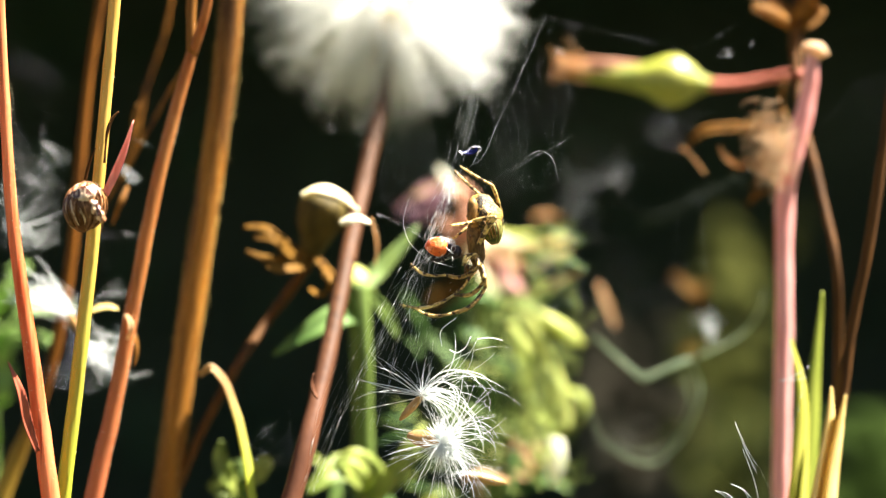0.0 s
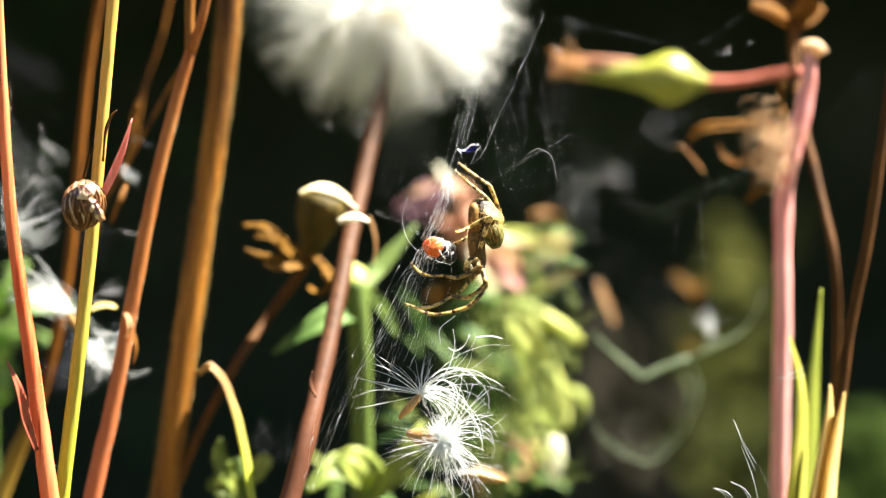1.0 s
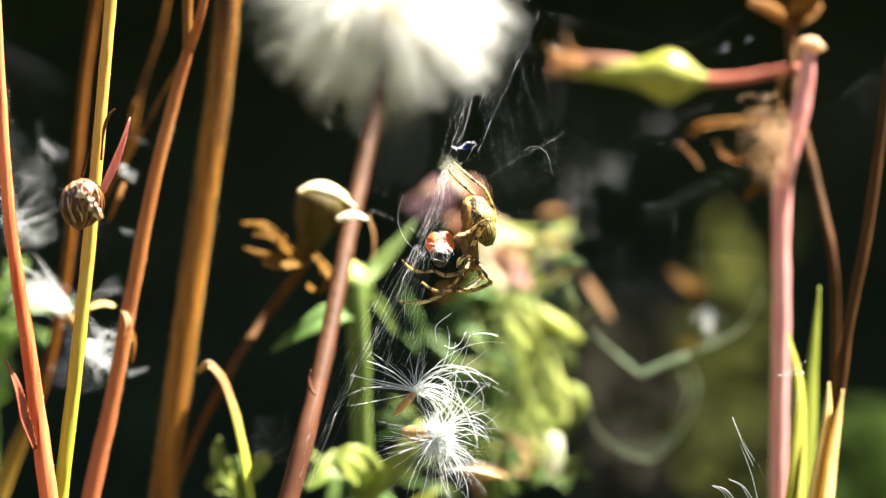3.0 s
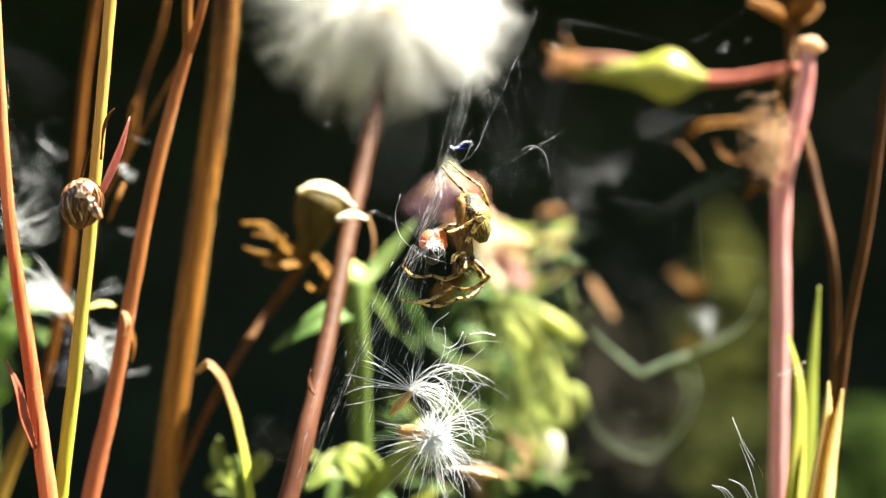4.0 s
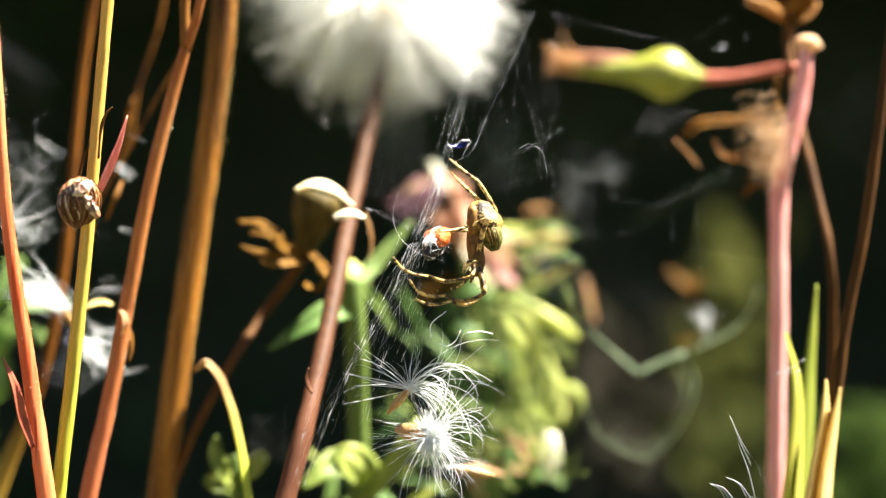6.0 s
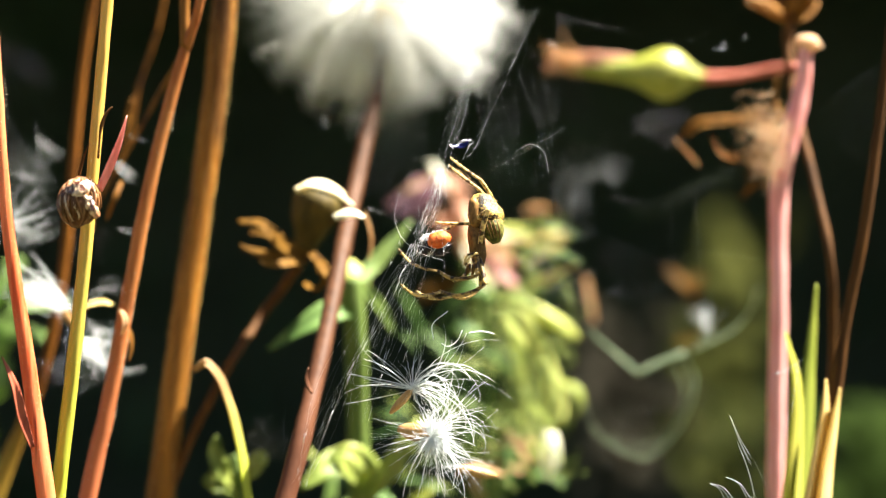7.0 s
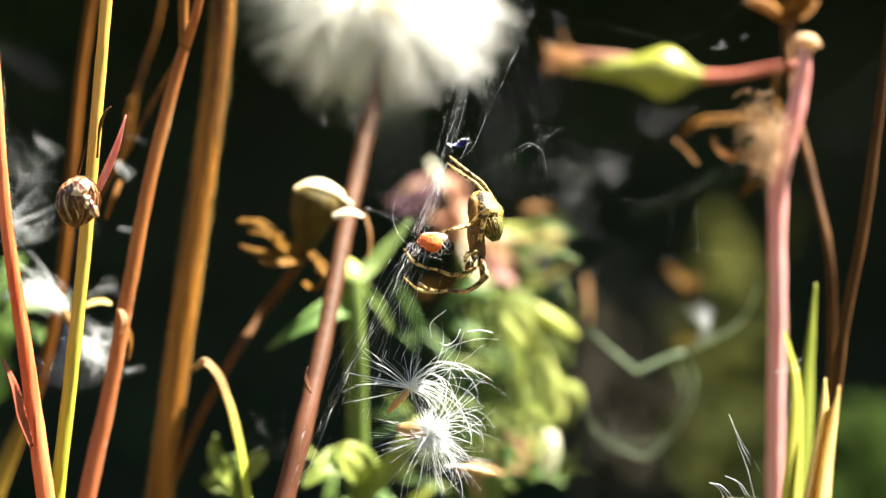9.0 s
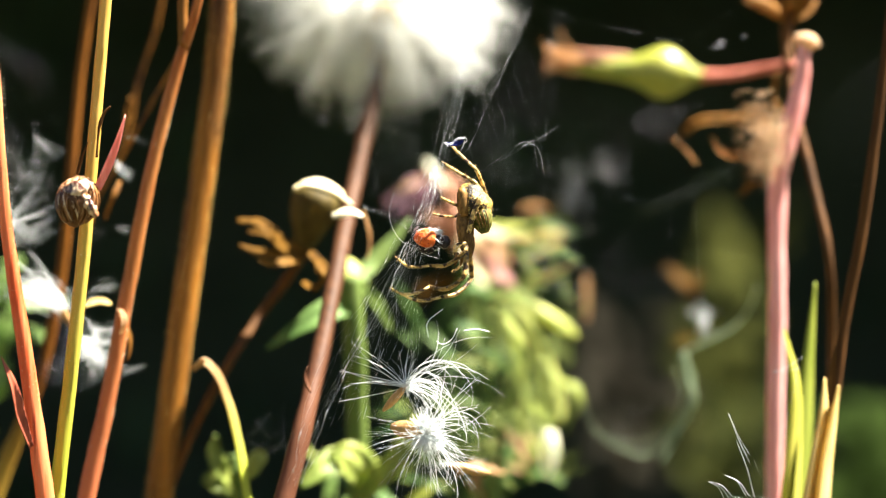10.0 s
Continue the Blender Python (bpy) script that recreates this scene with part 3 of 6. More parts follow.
for pts, wd, mt, nm in (
        ([(-12.1, 191.8, 259.3), (-14.2, 190.7, 260.6), (-15.7, 190.7, 261.8), (-17.7, 190.7, 262.0)], 26, M_CRISP, "curled brown bract"),
        ([(-12.1, 191.8, 258.8), (-14.2, 190.7, 258.9), (-16.2, 190.7, 259.3), (-17.5, 190.7, 259.8)], 24, M_CRISP, "curled brown bract"),
        ([(-11.7, 191.8, 259.5), (-10.7, 190.7, 258.5), (-10.2, 190.7, 257.3), (-9.6, 190.7, 256.3)], 26, M_CRISP, "curled brown bract"),
        ([(-12.1, 191.8, 258.5), (-13.7, 189.6, 259.8), (-14.8, 188.5, 260.8), (-16.6, 188.5, 261.0)], 30, M_CRISP, "curled brown bract"),
        ([(-11.9, 191.8, 258.5), (-13.2, 189.6, 258.3), (-14.6, 188.5, 258.2), (-15.6, 188.5, 258.6)], 22, M_CRISP, "curled brown bract"),
        ([(-11.3, 191.8, 259.0), (-10.2, 189.6, 258.1), (-9.7, 188.5, 257.1), (-10.4, 188.5, 256.1)], 24, M_CRISP, "curled brown bract"),
        ([(-11.9, 191.8, 256.5), (-11.2, 190.7, 256.1), (-10.7, 190.7, 255.9), (-10.3, 190.7, 256.3)], 18, M_CRISP, "curled brown bract")):
    b = bmesh.new()
    blade(b, pts, 0.036 * wd, (0.2, -0.85, 0.4), 0.18, 6, 0.35, wob=0.2)
    crumple(b, 0.06, 0.8)
    part("bract", b, mt, drybud, nm)

# Rim pieces, coloured pale to carry the sun's highlight on the cup.
for pts, wd, mt in (
        ([(-12.4, 188.0, 264.8), (-11.4, 188.0, 265.2), (-10.0, 188.0, 265.0), (-8.6, 188.0, 264.4), (-7.3, 188.0, 263.4)], 1.0, M_RIM),
        ([(-11.7, 189.0, 265.3), (-10.5, 189.0, 265.5), (-9.1, 189.0, 265.1), (-8.0, 189.0, 264.3)], 0.9, M_RIM),
        ([(-8.9, 184.5, 262.3), (-8.2, 184.5, 262.6), (-7.1, 184.5, 262.7), (-6.2, 184.5, 262.3)], 1.3, M_PALE)):
    b = bmesh.new()
    blade(b, pts, wd, (0.40, -0.42, 0.82), -0.12, 7, 0.3, 0.12, wob=0.15)
    crumple(b, 0.05, 0.9)
    part("rim", b, mt, drybud, "thick rim, its sunlit highlight put into the pale colour")
b = bmesh.new()
blade(b, [(-6.4, 190.0, 262.8), (-6.0, 190.0, 261.5), (-5.8, 190.0, 260.0), (-6.0, 190.0, 258.6)], 0.3, (0.7, -0.6, 0.2), 0.3, 5, 0.4)
part("filament", b, M_GAUZE, drybud, "thin papery filament")

# ---- right: pink plant with a closed green flower head ----
pink = stalk("pink_plant", [(33.7, 196.0, 278.0), (33.5, 196.0, 275.5), (33.1, 196.0, 272.9), (32.5, 196.0, 270.8), (31.9, 196.0, 268.5), (31.3, 196.0, 265.7), (31.1, 196.0, 261.1), (31.1, 196.0, 253.9), (30.9, 196.0, 245.6), (30.8, 196.0, 237.4)],
             [0.68, 0.74, 0.80, 0.94, 0.98, 0.88, 0.82, 0.80, 0.80, 0.80, 0.85, 0.9], M_PINK,
             "stout pink stem with a side-hung green pod", "plant", sides=14)
b = bmesh.new()
lathe(b, (34.1, 196.0, 278.9), (33.6, 196.0, 277.0), [v * 0.0515 for v in (8, 17, 21, 19, 15, 14)], 18, 0.12, 0.25, 6)
crumple(b, 0.35, 0.8)
part("node", b, M_TAN, pink, "cream swollen broken top")
pod = thing("flower_pod", (34.4, 213.8, 277.2), "closed yellow-green flower head on a pink stalk", "flower")
b = bmesh.new()
tube(b, [(32.9, 198.4, 276.2), (32.9, 213.8, 277.1), (29.7, 214.9, 276.6), (26.5, 216.0, 276.5)], [0.40, 0.40, 0.43, 0.52], 6, 12, 0.08)
part("stalk", b, M_SALMON, pod, "pink flower stalk")
b = bmesh.new()
lathe(b, (27.2, 216.0, 276.5), (12.3, 217.1, 277.9), [v * 0.0568 for v in (9, 15, 31, 44, 45, 36, 27, 22, 19, 17, 15, 13, 10, 7)], 18, 0.05, 0.06, 8)
part("pod", b, M_POD, pod, "swollen yellow-green pod")
b = bmesh.new()
for k in range(14):
    a = k * 0.9
    o = Vector((0, math.cos(a), math.sin(a)))
    p0 = Vector((19.8, 217.1, 277.9)) + o * 0.8
    tip = Vector((11.5, 217.1, 278.3)) + Vector((rng.uniform(-0.6, 1.2), 0, 0)) + o * rng.uniform(0.15, 0.75)
    blade(b, [p0, p0.lerp(tip, 0.35) + o * 0.05, p0.lerp(tip, 0.7) + o * 0.1, tip], 1.5, o, 0.15, 6, 0.3, wob=0.25)
crumple(b, 0.15, 0.9)
part("corolla", b, M_WILT, pod, "faded pinkish dry petals")
b = bmesh.new()
for k in range(46):
    c = Vector((12.8, 216.0, 278.1)) + Vector((rng.uniform(0, 2.2), rng.gauss(0, .6), rng.gauss(0, .5)))
    hair(b, [c, c + Vector((-1.0, rng.gauss(0, .5), rng.gauss(0.1, .4))), c + Vector((-2.2, rng.gauss(0, 1.0), rng.gauss(0.2, .9)))], 0.10, 0.04)
part("frayed_tip", b, M_SHRIVEL, pod, "frayed orange-tan tip")
rng = random.Random(17)
for pts, wd, mt in (
        ([(23.3, 203.0, 270.1), (24.5, 203.0, 271.2), (27.0, 203.0, 271.6), (29.6, 203.0, 271.6), (32.2, 203.0, 272.5)], 13, M_DEAD),
        ([(23.9, 203.0, 270.7), (25.5, 203.0, 271.4), (28.1, 203.0, 271.5), (30.2, 203.0, 271.9), (32.5, 203.0, 273.1)], 11, M_CRISP),
        ([(26.1, 203.0, 269.8), (26.8, 203.0, 268.6), (28.3, 203.0, 268.0), (30.0, 203.0, 268.1), (31.7, 203.0, 269.2)], 11, M_GAUZE),
        ([(29.8, 203.0, 271.4), (30.4, 203.0, 270.3), (30.0, 203.0, 269.0), (28.7, 203.0, 268.1)], 14, M_GAUZE),
        ([(28.6, 203.0, 268.4), (29.6, 203.0, 267.5), (30.6, 203.0, 267.1), (32.0, 203.0, 267.5)], 13, M_SHRIVEL),
        ([(30.3, 203.0, 270.9), (30.9, 203.0, 269.9), (31.1, 203.0, 268.6), (32.0, 203.0, 267.5)], 18, M_SHRIVEL),
        ([(30.3, 203.0, 272.1), (31.1, 203.0, 271.3), (31.5, 203.0, 270.3), (32.5, 203.0, 269.6)], 18, M_SHRIVEL),
        ([(29.2, 203.0, 265.9), (30.0, 203.0, 266.6), (31.1, 203.0, 266.6), (32.2, 203.0, 265.9)], 9, M_GAUZE),
        ([(32.5, 203.0, 272.0), (32.1, 203.0, 273.3), (32.0, 203.0, 274.5), (32.4, 203.0, 275.5)], 16, M_DEAD),
        ([(22.6, 203.0, 269.6), (23.4, 203.0, 268.8), (24.1, 203.0, 268.1), (24.7, 203.0, 267.3)], 6, M_GAUZE),
        ([(31.2, 203.0, 265.2), (30.3, 203.0, 265.4), (29.6, 203.0, 265.1), (28.9, 203.0, 264.3)], 12, M_DEAD)):
    for k in range(2 + wd // 4):
        o = Vector((rng.gauss(0, 1), rng.gauss(0, 1), rng.gauss(0, 1))) * 0.0534 * wd * 0.26
        b = bmesh.new()
        blade(b, [Vector(p) + o * (0.5 + 0.15 * i) + Vector((rng.gauss(0, 0.08), 0, rng.gauss(0, 0.08))) for i, p in enumerate(pts)],
              0.0534 * wd * rng.uniform(0.2, 0.5), (0.4, rng.uniform(-0.8, -0.3), 0.6), 0.3, 6, 0.3, 0.04, wob=0.3)
        part("withered_leaf", b, mt, pink, "shrivelled curled tan leaf")
b = bmesh.new()
for k in range(300):
    c = Vector((30.0, 193.5, 269.1)) + Vector((rng.gauss(0, 0.8), rng.gauss(0, 0.6), rng.gauss(0, 1.5)))
    d = Vector((rng.gauss(-0.7, 0.9), rng.gauss(0, 0.6), rng.gauss(-0.2, 0.9))).normalized() * rng.uniform(0.8, 2.4)
    tube(b, [c, c + d * 0.5 + Vector((rng.gauss(0, 0.2), 0, rng.gauss(0, 0.2))), c + d], [0.03, 0.028, 0.012], 3, 3)
part("withered_hair", b, M_TAN, pink, "matted tan hairs of the withered leaf")["kind"] = "stuff"
dark_top = thing("withered_bloom", (32.5, 200.6, 281.2), "withered orange-brown bloom on a dark stalk", "flower")
for k in range(12):
    c = Vector((32.9, 200.6, 280.4))
    out = Vector((rng.uniform(-0.8, 0.5), rng.uniform(-0.5, 0.5), rng.uniform(0.3, 1.0))).normalized()
    ln = rng.uniform(2.5, 5.0)
    b = bmesh.new()
    blade(b, [c, c + out * ln * 0.5, c + out * ln + Vector((-0.4, 0, -0.3))], rng.uniform(1.0, 1.8), (rng.uniform(0, .8), -0.6, 0.5), 0.4, 4, 0.3)
    part("petal", b, M_DEAD, dark_top)

# ---- grass blades ----
for pts, wd, mt, lab in (
        ([(30.3, 185.6, 237.6), (30.7, 185.6, 242.5), (30.9, 185.6, 247.8), (30.1, 185.6, 252.2)], 84, M_LIME, "upright yellow-green grass blade, pointed"),
        ([(31.4, 188.5, 236.8), (32.0, 188.5, 243.2), (32.6, 188.5, 250.1), (33.3, 188.5, 256.3)], 96, M_MEADOW, "upright green grass blade, pointed"),
        ([(31.2, 180.7, 237.7), (31.9, 180.7, 242.0), (32.5, 180.7, 245.8), (32.7, 180.7, 248.4)], 74, M_STRAW, "dry straw-coloured grass blade, pointed"),
        ([(32.3, 181.3, 237.6), (32.8, 181.3, 241.5), (33.4, 181.3, 244.8), (34.0, 181.3, 247.7)], 66, M_STRAW, "dry straw-coloured grass blade, pointed")):
    f = foot(pts[1], pts[0])
    b = bmesh.new()
    blade(b, [f, tuple((Vector(f) + Vector(pts[0])) / 2), *pts], 0.0474 * wd, (0.9, -0.45, 0.1), 0.25, 10, 0.06, wob=0.0)
    solo("grass_blade", b, mt, f, lab, "grass", "grass blades")
bent = [(-16.2, 182.0, 238.9), (-16.9, 182.0, 243.3), (-17.8, 182.0, 246.8), (-18.8, 182.0, 249.1), (-19.7, 182.0, 249.9), (-20.7, 182.0, 249.3)]
f = foot(bent[1], bent[0])
b = bmesh.new()
blade(b, [f, tuple((Vector(f) + Vector(bent[0])) / 2), *bent], 1.15, (0.9, -0.45, 0.1), 0.3, 10, 0.55, wob=0.05)
solo("grass_blade", b, M_BENT, f, "bent grass blade with a hooked dry tip", "grass", "grass blades")

# ---- green plants behind ----
green = stalk("green_plant", [(-7.9, 198.4, 256.9), (-7.6, 198.4, 251.7), (-7.5, 199.5, 245.4), (-7.3, 200.6, 235.8)],
              [1.04, 0.99, 0.99, 1.05, 1.2, 1.2], M_STEMGREEN, "soft green plant with small buds and narrow leaves", "plant")
b = bmesh.new()
lathe(b, (-8.1, 201.7, 254.5), (-8.2, 201.7, 258.5), egg(9, 1.76, 0.6, 0.8), 14, 0.06, 0.1, 6)
part("bud", b, M_LIMEBUD, green, "small pale green bud")
for pts, wd in (
        ([(-7.5, 198.4, 253.8), (-9.6, 196.2, 253.8), (-12.0, 195.1, 252.6), (-15.4, 195.1, 250.4)], 46),
        ([(-7.5, 198.4, 255.9), (-6.0, 200.6, 257.9), (-4.2, 201.7, 260.0), (-2.4, 202.8, 262.2)], 30),
        ([(-7.0, 198.4, 256.4), (-5.7, 199.5, 254.5), (-4.7, 200.6, 252.9), (-4.2, 200.6, 251.6)], 26),
        ([(-7.3, 198.4, 238.1), (-9.0, 196.2, 239.9), (-10.2, 195.1, 239.5), (-12.4, 194.0, 237.9)], 60),
        ([(-7.1, 198.4, 237.1), (-6.4, 197.3, 239.3), (-8.2, 196.2, 241.0), (-10.0, 196.2, 240.7)], 44),
        ([(-7.1, 198.4, 236.1), (-4.4, 197.3, 239.3), (-2.8, 197.3, 241.9), (-1.8, 198.4, 243.9)], 40)):
    b = bmesh.new()
    blade(b, pts, 0.0522 * wd, (0.2, -0.8, 0.5), 0.2, 5, 0.15)
    part("leaf", b, M_STEMGREEN if pts[0][2] > 255 else M_MIDGREEN if pts[0][2] > 250 else M_GREEN, green)

weed = stalk("leafy_weed", [(6.8, 223.7, 253.9), (5.6, 223.7, 250.6), (5.2, 223.7, 244.8), (5.4, 222.6, 239.0), (5.9, 222.6, 232.0)],
             [0.65, 0.76, 0.88, 0.94, 1.00, 1.1, 1.2], M_STEMGREEN, "lime-green weed with nodding pale flower buds", "plant")
b = bmesh.new()
tube(b, [(6.4, 223.7, 253.5), (8.3, 222.6, 253.0), (10.0, 222.6, 250.1), (11.4, 223.7, 246.5), (12.1, 223.7, 244.5)], [0.65, 0.82, 0.94, 1.00, 1.06], 6, 10, 0.1)
part("flower_stalk", b, M_LIMEBUD, weed, "arching pale lime flower stalk")
b = bmesh.new()
tube(b, [(6.4, 223.7, 253.9), (8.0, 222.6, 254.2), (10.0, 222.6, 253.3)], [0.47, 0.47, 0.59], 6, 8, 0.1)
part("flower_stalk", b, M_PALEGREEN, weed, "short pale flower stalk")
b = bmesh.new()
lathe(b, (9.4, 222.6, 253.6), (14.6, 222.6, 250.1), [0.0585 * k for k in (6, 10, 12, 13, 13, 11, 8, 3)], 16, 0.08, 0.1, 7)
part("bud", b, M_LIMEBUD, weed, "nodding pale lime bud")
b = bmesh.new()
lathe(b, (11.8, 223.7, 245.9), (12.5, 223.7, 240.9), [0.0588 * k for k in (9, 14, 18, 19, 17, 14, 10)], 16, 0.12, 0.12, 6)
part("calyx", b, M_LIMEBUD, weed, "pale green flower cup")
b = bmesh.new()
lathe(b, (11.5, 217.1, 240.9), (11.1, 216.0, 236.2), [0.0585 * k for k in (8, 13, 15, 16, 15, 12, 8, 3)], 16, 0.06, 0.1, 6)
part("bud", b, M_CREAM, weed, "plump cream-white closed petals")
for pts, wd, mt in (
        ([(10.4, 223.7, 245.4), (9.7, 221.5, 243.7), (10.5, 221.5, 242.3), (11.7, 221.5, 240.8)], 34, M_GREEN),
        ([(12.7, 223.7, 245.4), (14.3, 222.6, 244.8), (14.8, 222.6, 243.6), (13.5, 222.6, 241.3)], 30, M_GREEN),
        ([(6.9, 224.8, 253.0), (8.0, 223.7, 249.5), (8.9, 224.8, 245.3), (9.3, 225.9, 241.6)], 40, M_GREEN),
        ([(6.3, 227.0, 254.1), (3.9, 225.9, 255.3), (1.5, 225.9, 253.8), (-0.5, 225.9, 251.4)], 30, M_MIDGREEN),
        ([(5.7, 225.9, 249.4), (3.9, 224.8, 250.6), (2.4, 224.8, 251.2), (0.9, 224.8, 249.4)], 28, M_MIDGREEN),
        ([(5.6, 223.7, 237.1), (4.5, 223.7, 240.1), (3.6, 223.7, 243.6), (3.9, 224.8, 247.1)], 46, M_MIDGREEN),
        ([(5.8, 223.7, 235.4), (7.4, 222.6, 238.4), (8.5, 222.6, 240.7), (9.7, 222.6, 241.3)], 46, M_GREEN),
        ([(5.6, 223.7, 238.9), (7.1, 222.6, 241.9), (7.7, 222.6, 244.3), (8.0, 223.7, 247.1)], 44, M_PALEGREEN),
        ([(5.9, 223.7, 233.0), (8.5, 222.6, 235.5), (10.9, 222.6, 236.1), (13.2, 222.6, 234.9)], 40, M_MIDGREEN),
        ([(5.9, 223.7, 232.4), (3.8, 221.5, 235.0), (4.4, 221.5, 236.8), (6.2, 221.5, 236.2)], 34, M_SHRIVEL),
        ([(1.9, 200.6, 238.3), (3.2, 199.5, 239.2), (4.5, 199.5, 239.0), (6.4, 200.6, 238.3)], 18, M_SHRIVEL)):
    b = bmesh.new()
    blade(b, pts, 0.042 * wd, (0.4, -0.6, 0.6), 0.2, 5, 0.15)
    part("leaf", b, mt, weed)
b = bmesh.new()
tube(b, [(6.7, 223.0, 254.4), (8.6, 223.0, 251.7), (10.4, 223.0, 248.6), (12.0, 223.0, 244.8), (11.7, 223.0, 241.1)], [0.35, 0.5, 0.62, 0.7, 0.5], 6, 10, 0.1)
part("branch", b, M_LIMEBUD, weed, "pale lime curved side branch")
rng = random.Random(29)
for k in range(120):
    c = Vector((rng.uniform(-4.5, 13.0), 0, 0))
    c.z = 260 - rng.uniform(9.0 if c.x < 4 else 6.0, 25.0)
    c.y = rng.uniform(207, 236)
    if (c.x < 4 and c.z > 243 and k % 4) or (c.x > 9.5 and k % 3) or (c.x > 9 and c.z > 250) or (4 < c.x < 8.5 and c.z > 248.5):
        continue
    a = rng.gauss(2.2, 0.6)
    ln = rng.uniform(3.0, 7.5)
    d = Vector((math.cos(a), rng.uniform(-0.5, 0.5), math.sin(a) * 0.8)) * ln
    b = bmesh.new()
    blade(b, [c, c + d * 0.5 + Vector((0, -0.3, 0.4)), c + d], ln * rng.uniform(0.05, 0.12), (0.4, -0.7, 0.5), 0.2, 4, 0.15)
    part("leaf", b, (M_GREEN, M_MIDGREEN, M_LIMEBUD, M_MIDGREEN, M_MIDGREEN, M_STEMGREEN, M_GREEN, M_MIDGREEN, M_GREEN, M_SHRIVEL)[k % 10] if c.x > 4 else (M_MIDGREEN, M_STEMGREEN, M_GREEN, M_MIDGREEN)[k % 4], weed)

for k in range(24):
    c = Vector((rng.uniform(7.5, 10.8), rng.uniform(212, 228), 260 - rng.uniform(-1.6, 6.5)))
    a = rng.uniform(-0.5, 0.6)
    ln = rng.uniform(2.0, 4.5)
    d = Vector((math.cos(a), rng.uniform(-0.5, 0.5), math.sin(a))) * ln
    b = bmesh.new()
    blade(b, [c, c + d * 0.5 + Vector((0, -0.3, 0.3)), c + d], ln * rng.uniform(0.06, 0.15), (0.4, -0.7, 0.5), 0.2, 4, 0.15)
    part("leaf", b, (M_GREEN, M_MIDGREEN, M_MIDGREEN, M_STRAW, M_STEMGREEN)[k % 5], weed)

b = bmesh.new()
for k in range(150):
    c = Vector((rng.uniform(4.5, 13.5), rng.uniform(208, 222), rng.uniform(235.5, 259)))
    a = rng.gauss(2.0, 0.7)
    d = Vector((math.cos(a), rng.uniform(-0.4, 0.4), math.sin(a))) * rng.uniform(1.5, 4.5)
    tube(b, [c, c + d * 0.5 + Vector((rng.gauss(0, 0.3), 0, rng.gauss(0, 0.3))), c + d], [0.03, rng.uniform(0.04, 0.10), 0.02], 3, 4)
part("bristle", b, M_PALEGREEN, weed, "fine pale bristles of the weed")["kind"] = "stuff"

low = stalk("low_herb", [(-18.6, 197.3, 240.6), (-18.5, 197.3, 238.8), (-18.5, 198.4, 236.1)], [0.52, 0.73, 0.8, 0.8], M_STEMGREEN, "bright green low herb", "plant")
for pts, wd in (([(-18.6, 197.3, 237.7), (-19.7, 195.1, 239.5), (-20.2, 195.1, 241.1), (-20.0, 195.1, 242.6)], 36),
                ([(-18.4, 197.3, 238.3), (-16.9, 195.1, 239.5), (-16.1, 195.1, 240.6), (-15.6, 195.1, 240.0)], 34),
                ([(-18.4, 197.3, 237.2), (-19.7, 195.1, 238.0), (-20.7, 195.1, 238.5), (-21.2, 195.1, 238.0)], 40)):
    b = bmesh.new()
    blade(b, pts, 0.0516 * wd, (0.2, -0.8, 0.5), 0.2, 5, 0.2)
    part("leaf", b, M_GREEN, low)

rng = random.Random(41)
for k in range(18):
    c = Vector((rng.uniform(-12.5, -1.0), rng.uniform(204, 218), 260 - rng.uniform(21.5, 29)))
    a = rng.uniform(0.4, 2.7)
    ln = rng.uniform(2.0, 5.0)
    d = Vector((math.cos(a), rng.uniform(-0.5, 0.5), math.sin(a))) * ln
    b = bmesh.new()
    blade(b, [c, c + d * 0.5 + Vector((0, -0.3, 0.3)), c + d], ln * rng.uniform(0.14, 0.3), (0.4, -0.7, 0.5), 0.2, 4, 0.15)
    part("leaf", b, (M_GREEN, M_MIDGREEN, M_FRESH, M_GREEN, M_MEADOW)[k % 5], green)

broad = stalk("broadleaf_plant", [(-49.3, 230.3, 256.4), (-49.0, 230.3, 247.9), (-48.7, 230.3, 232.2)], [1.0, 1.0, 1.1, 1.2], M_STEMGREEN, "pale broad-leaved green plant", "plant")
for pts, wd in (([(-49.3, 230.3, 247.9), (-46.2, 227.0, 252.3), (-43.0, 225.9, 254.1), (-39.2, 225.9, 253.8)], 110),
                ([(-49.3, 230.3, 246.7), (-46.8, 227.0, 249.3), (-44.2, 225.9, 250.6), (-40.6, 225.9, 250.0)], 80),
                ([(-49.3, 230.3, 252.8), (-47.1, 227.0, 255.3), (-45.4, 225.9, 257.1), (-43.6, 225.9, 258.3)], 70),
                ([(-49.3, 230.3, 238.3), (-47.7, 227.0, 242.2), (-46.6, 225.9, 245.2), (-45.1, 225.9, 247.6)], 60)):
    b = bmesh.new()
    blade(b, pts, 0.0597 * wd, (0.45, -0.4, 0.8), 0.12, 6, 0.2)
    part("leaf", b, M_FRESH, broad)

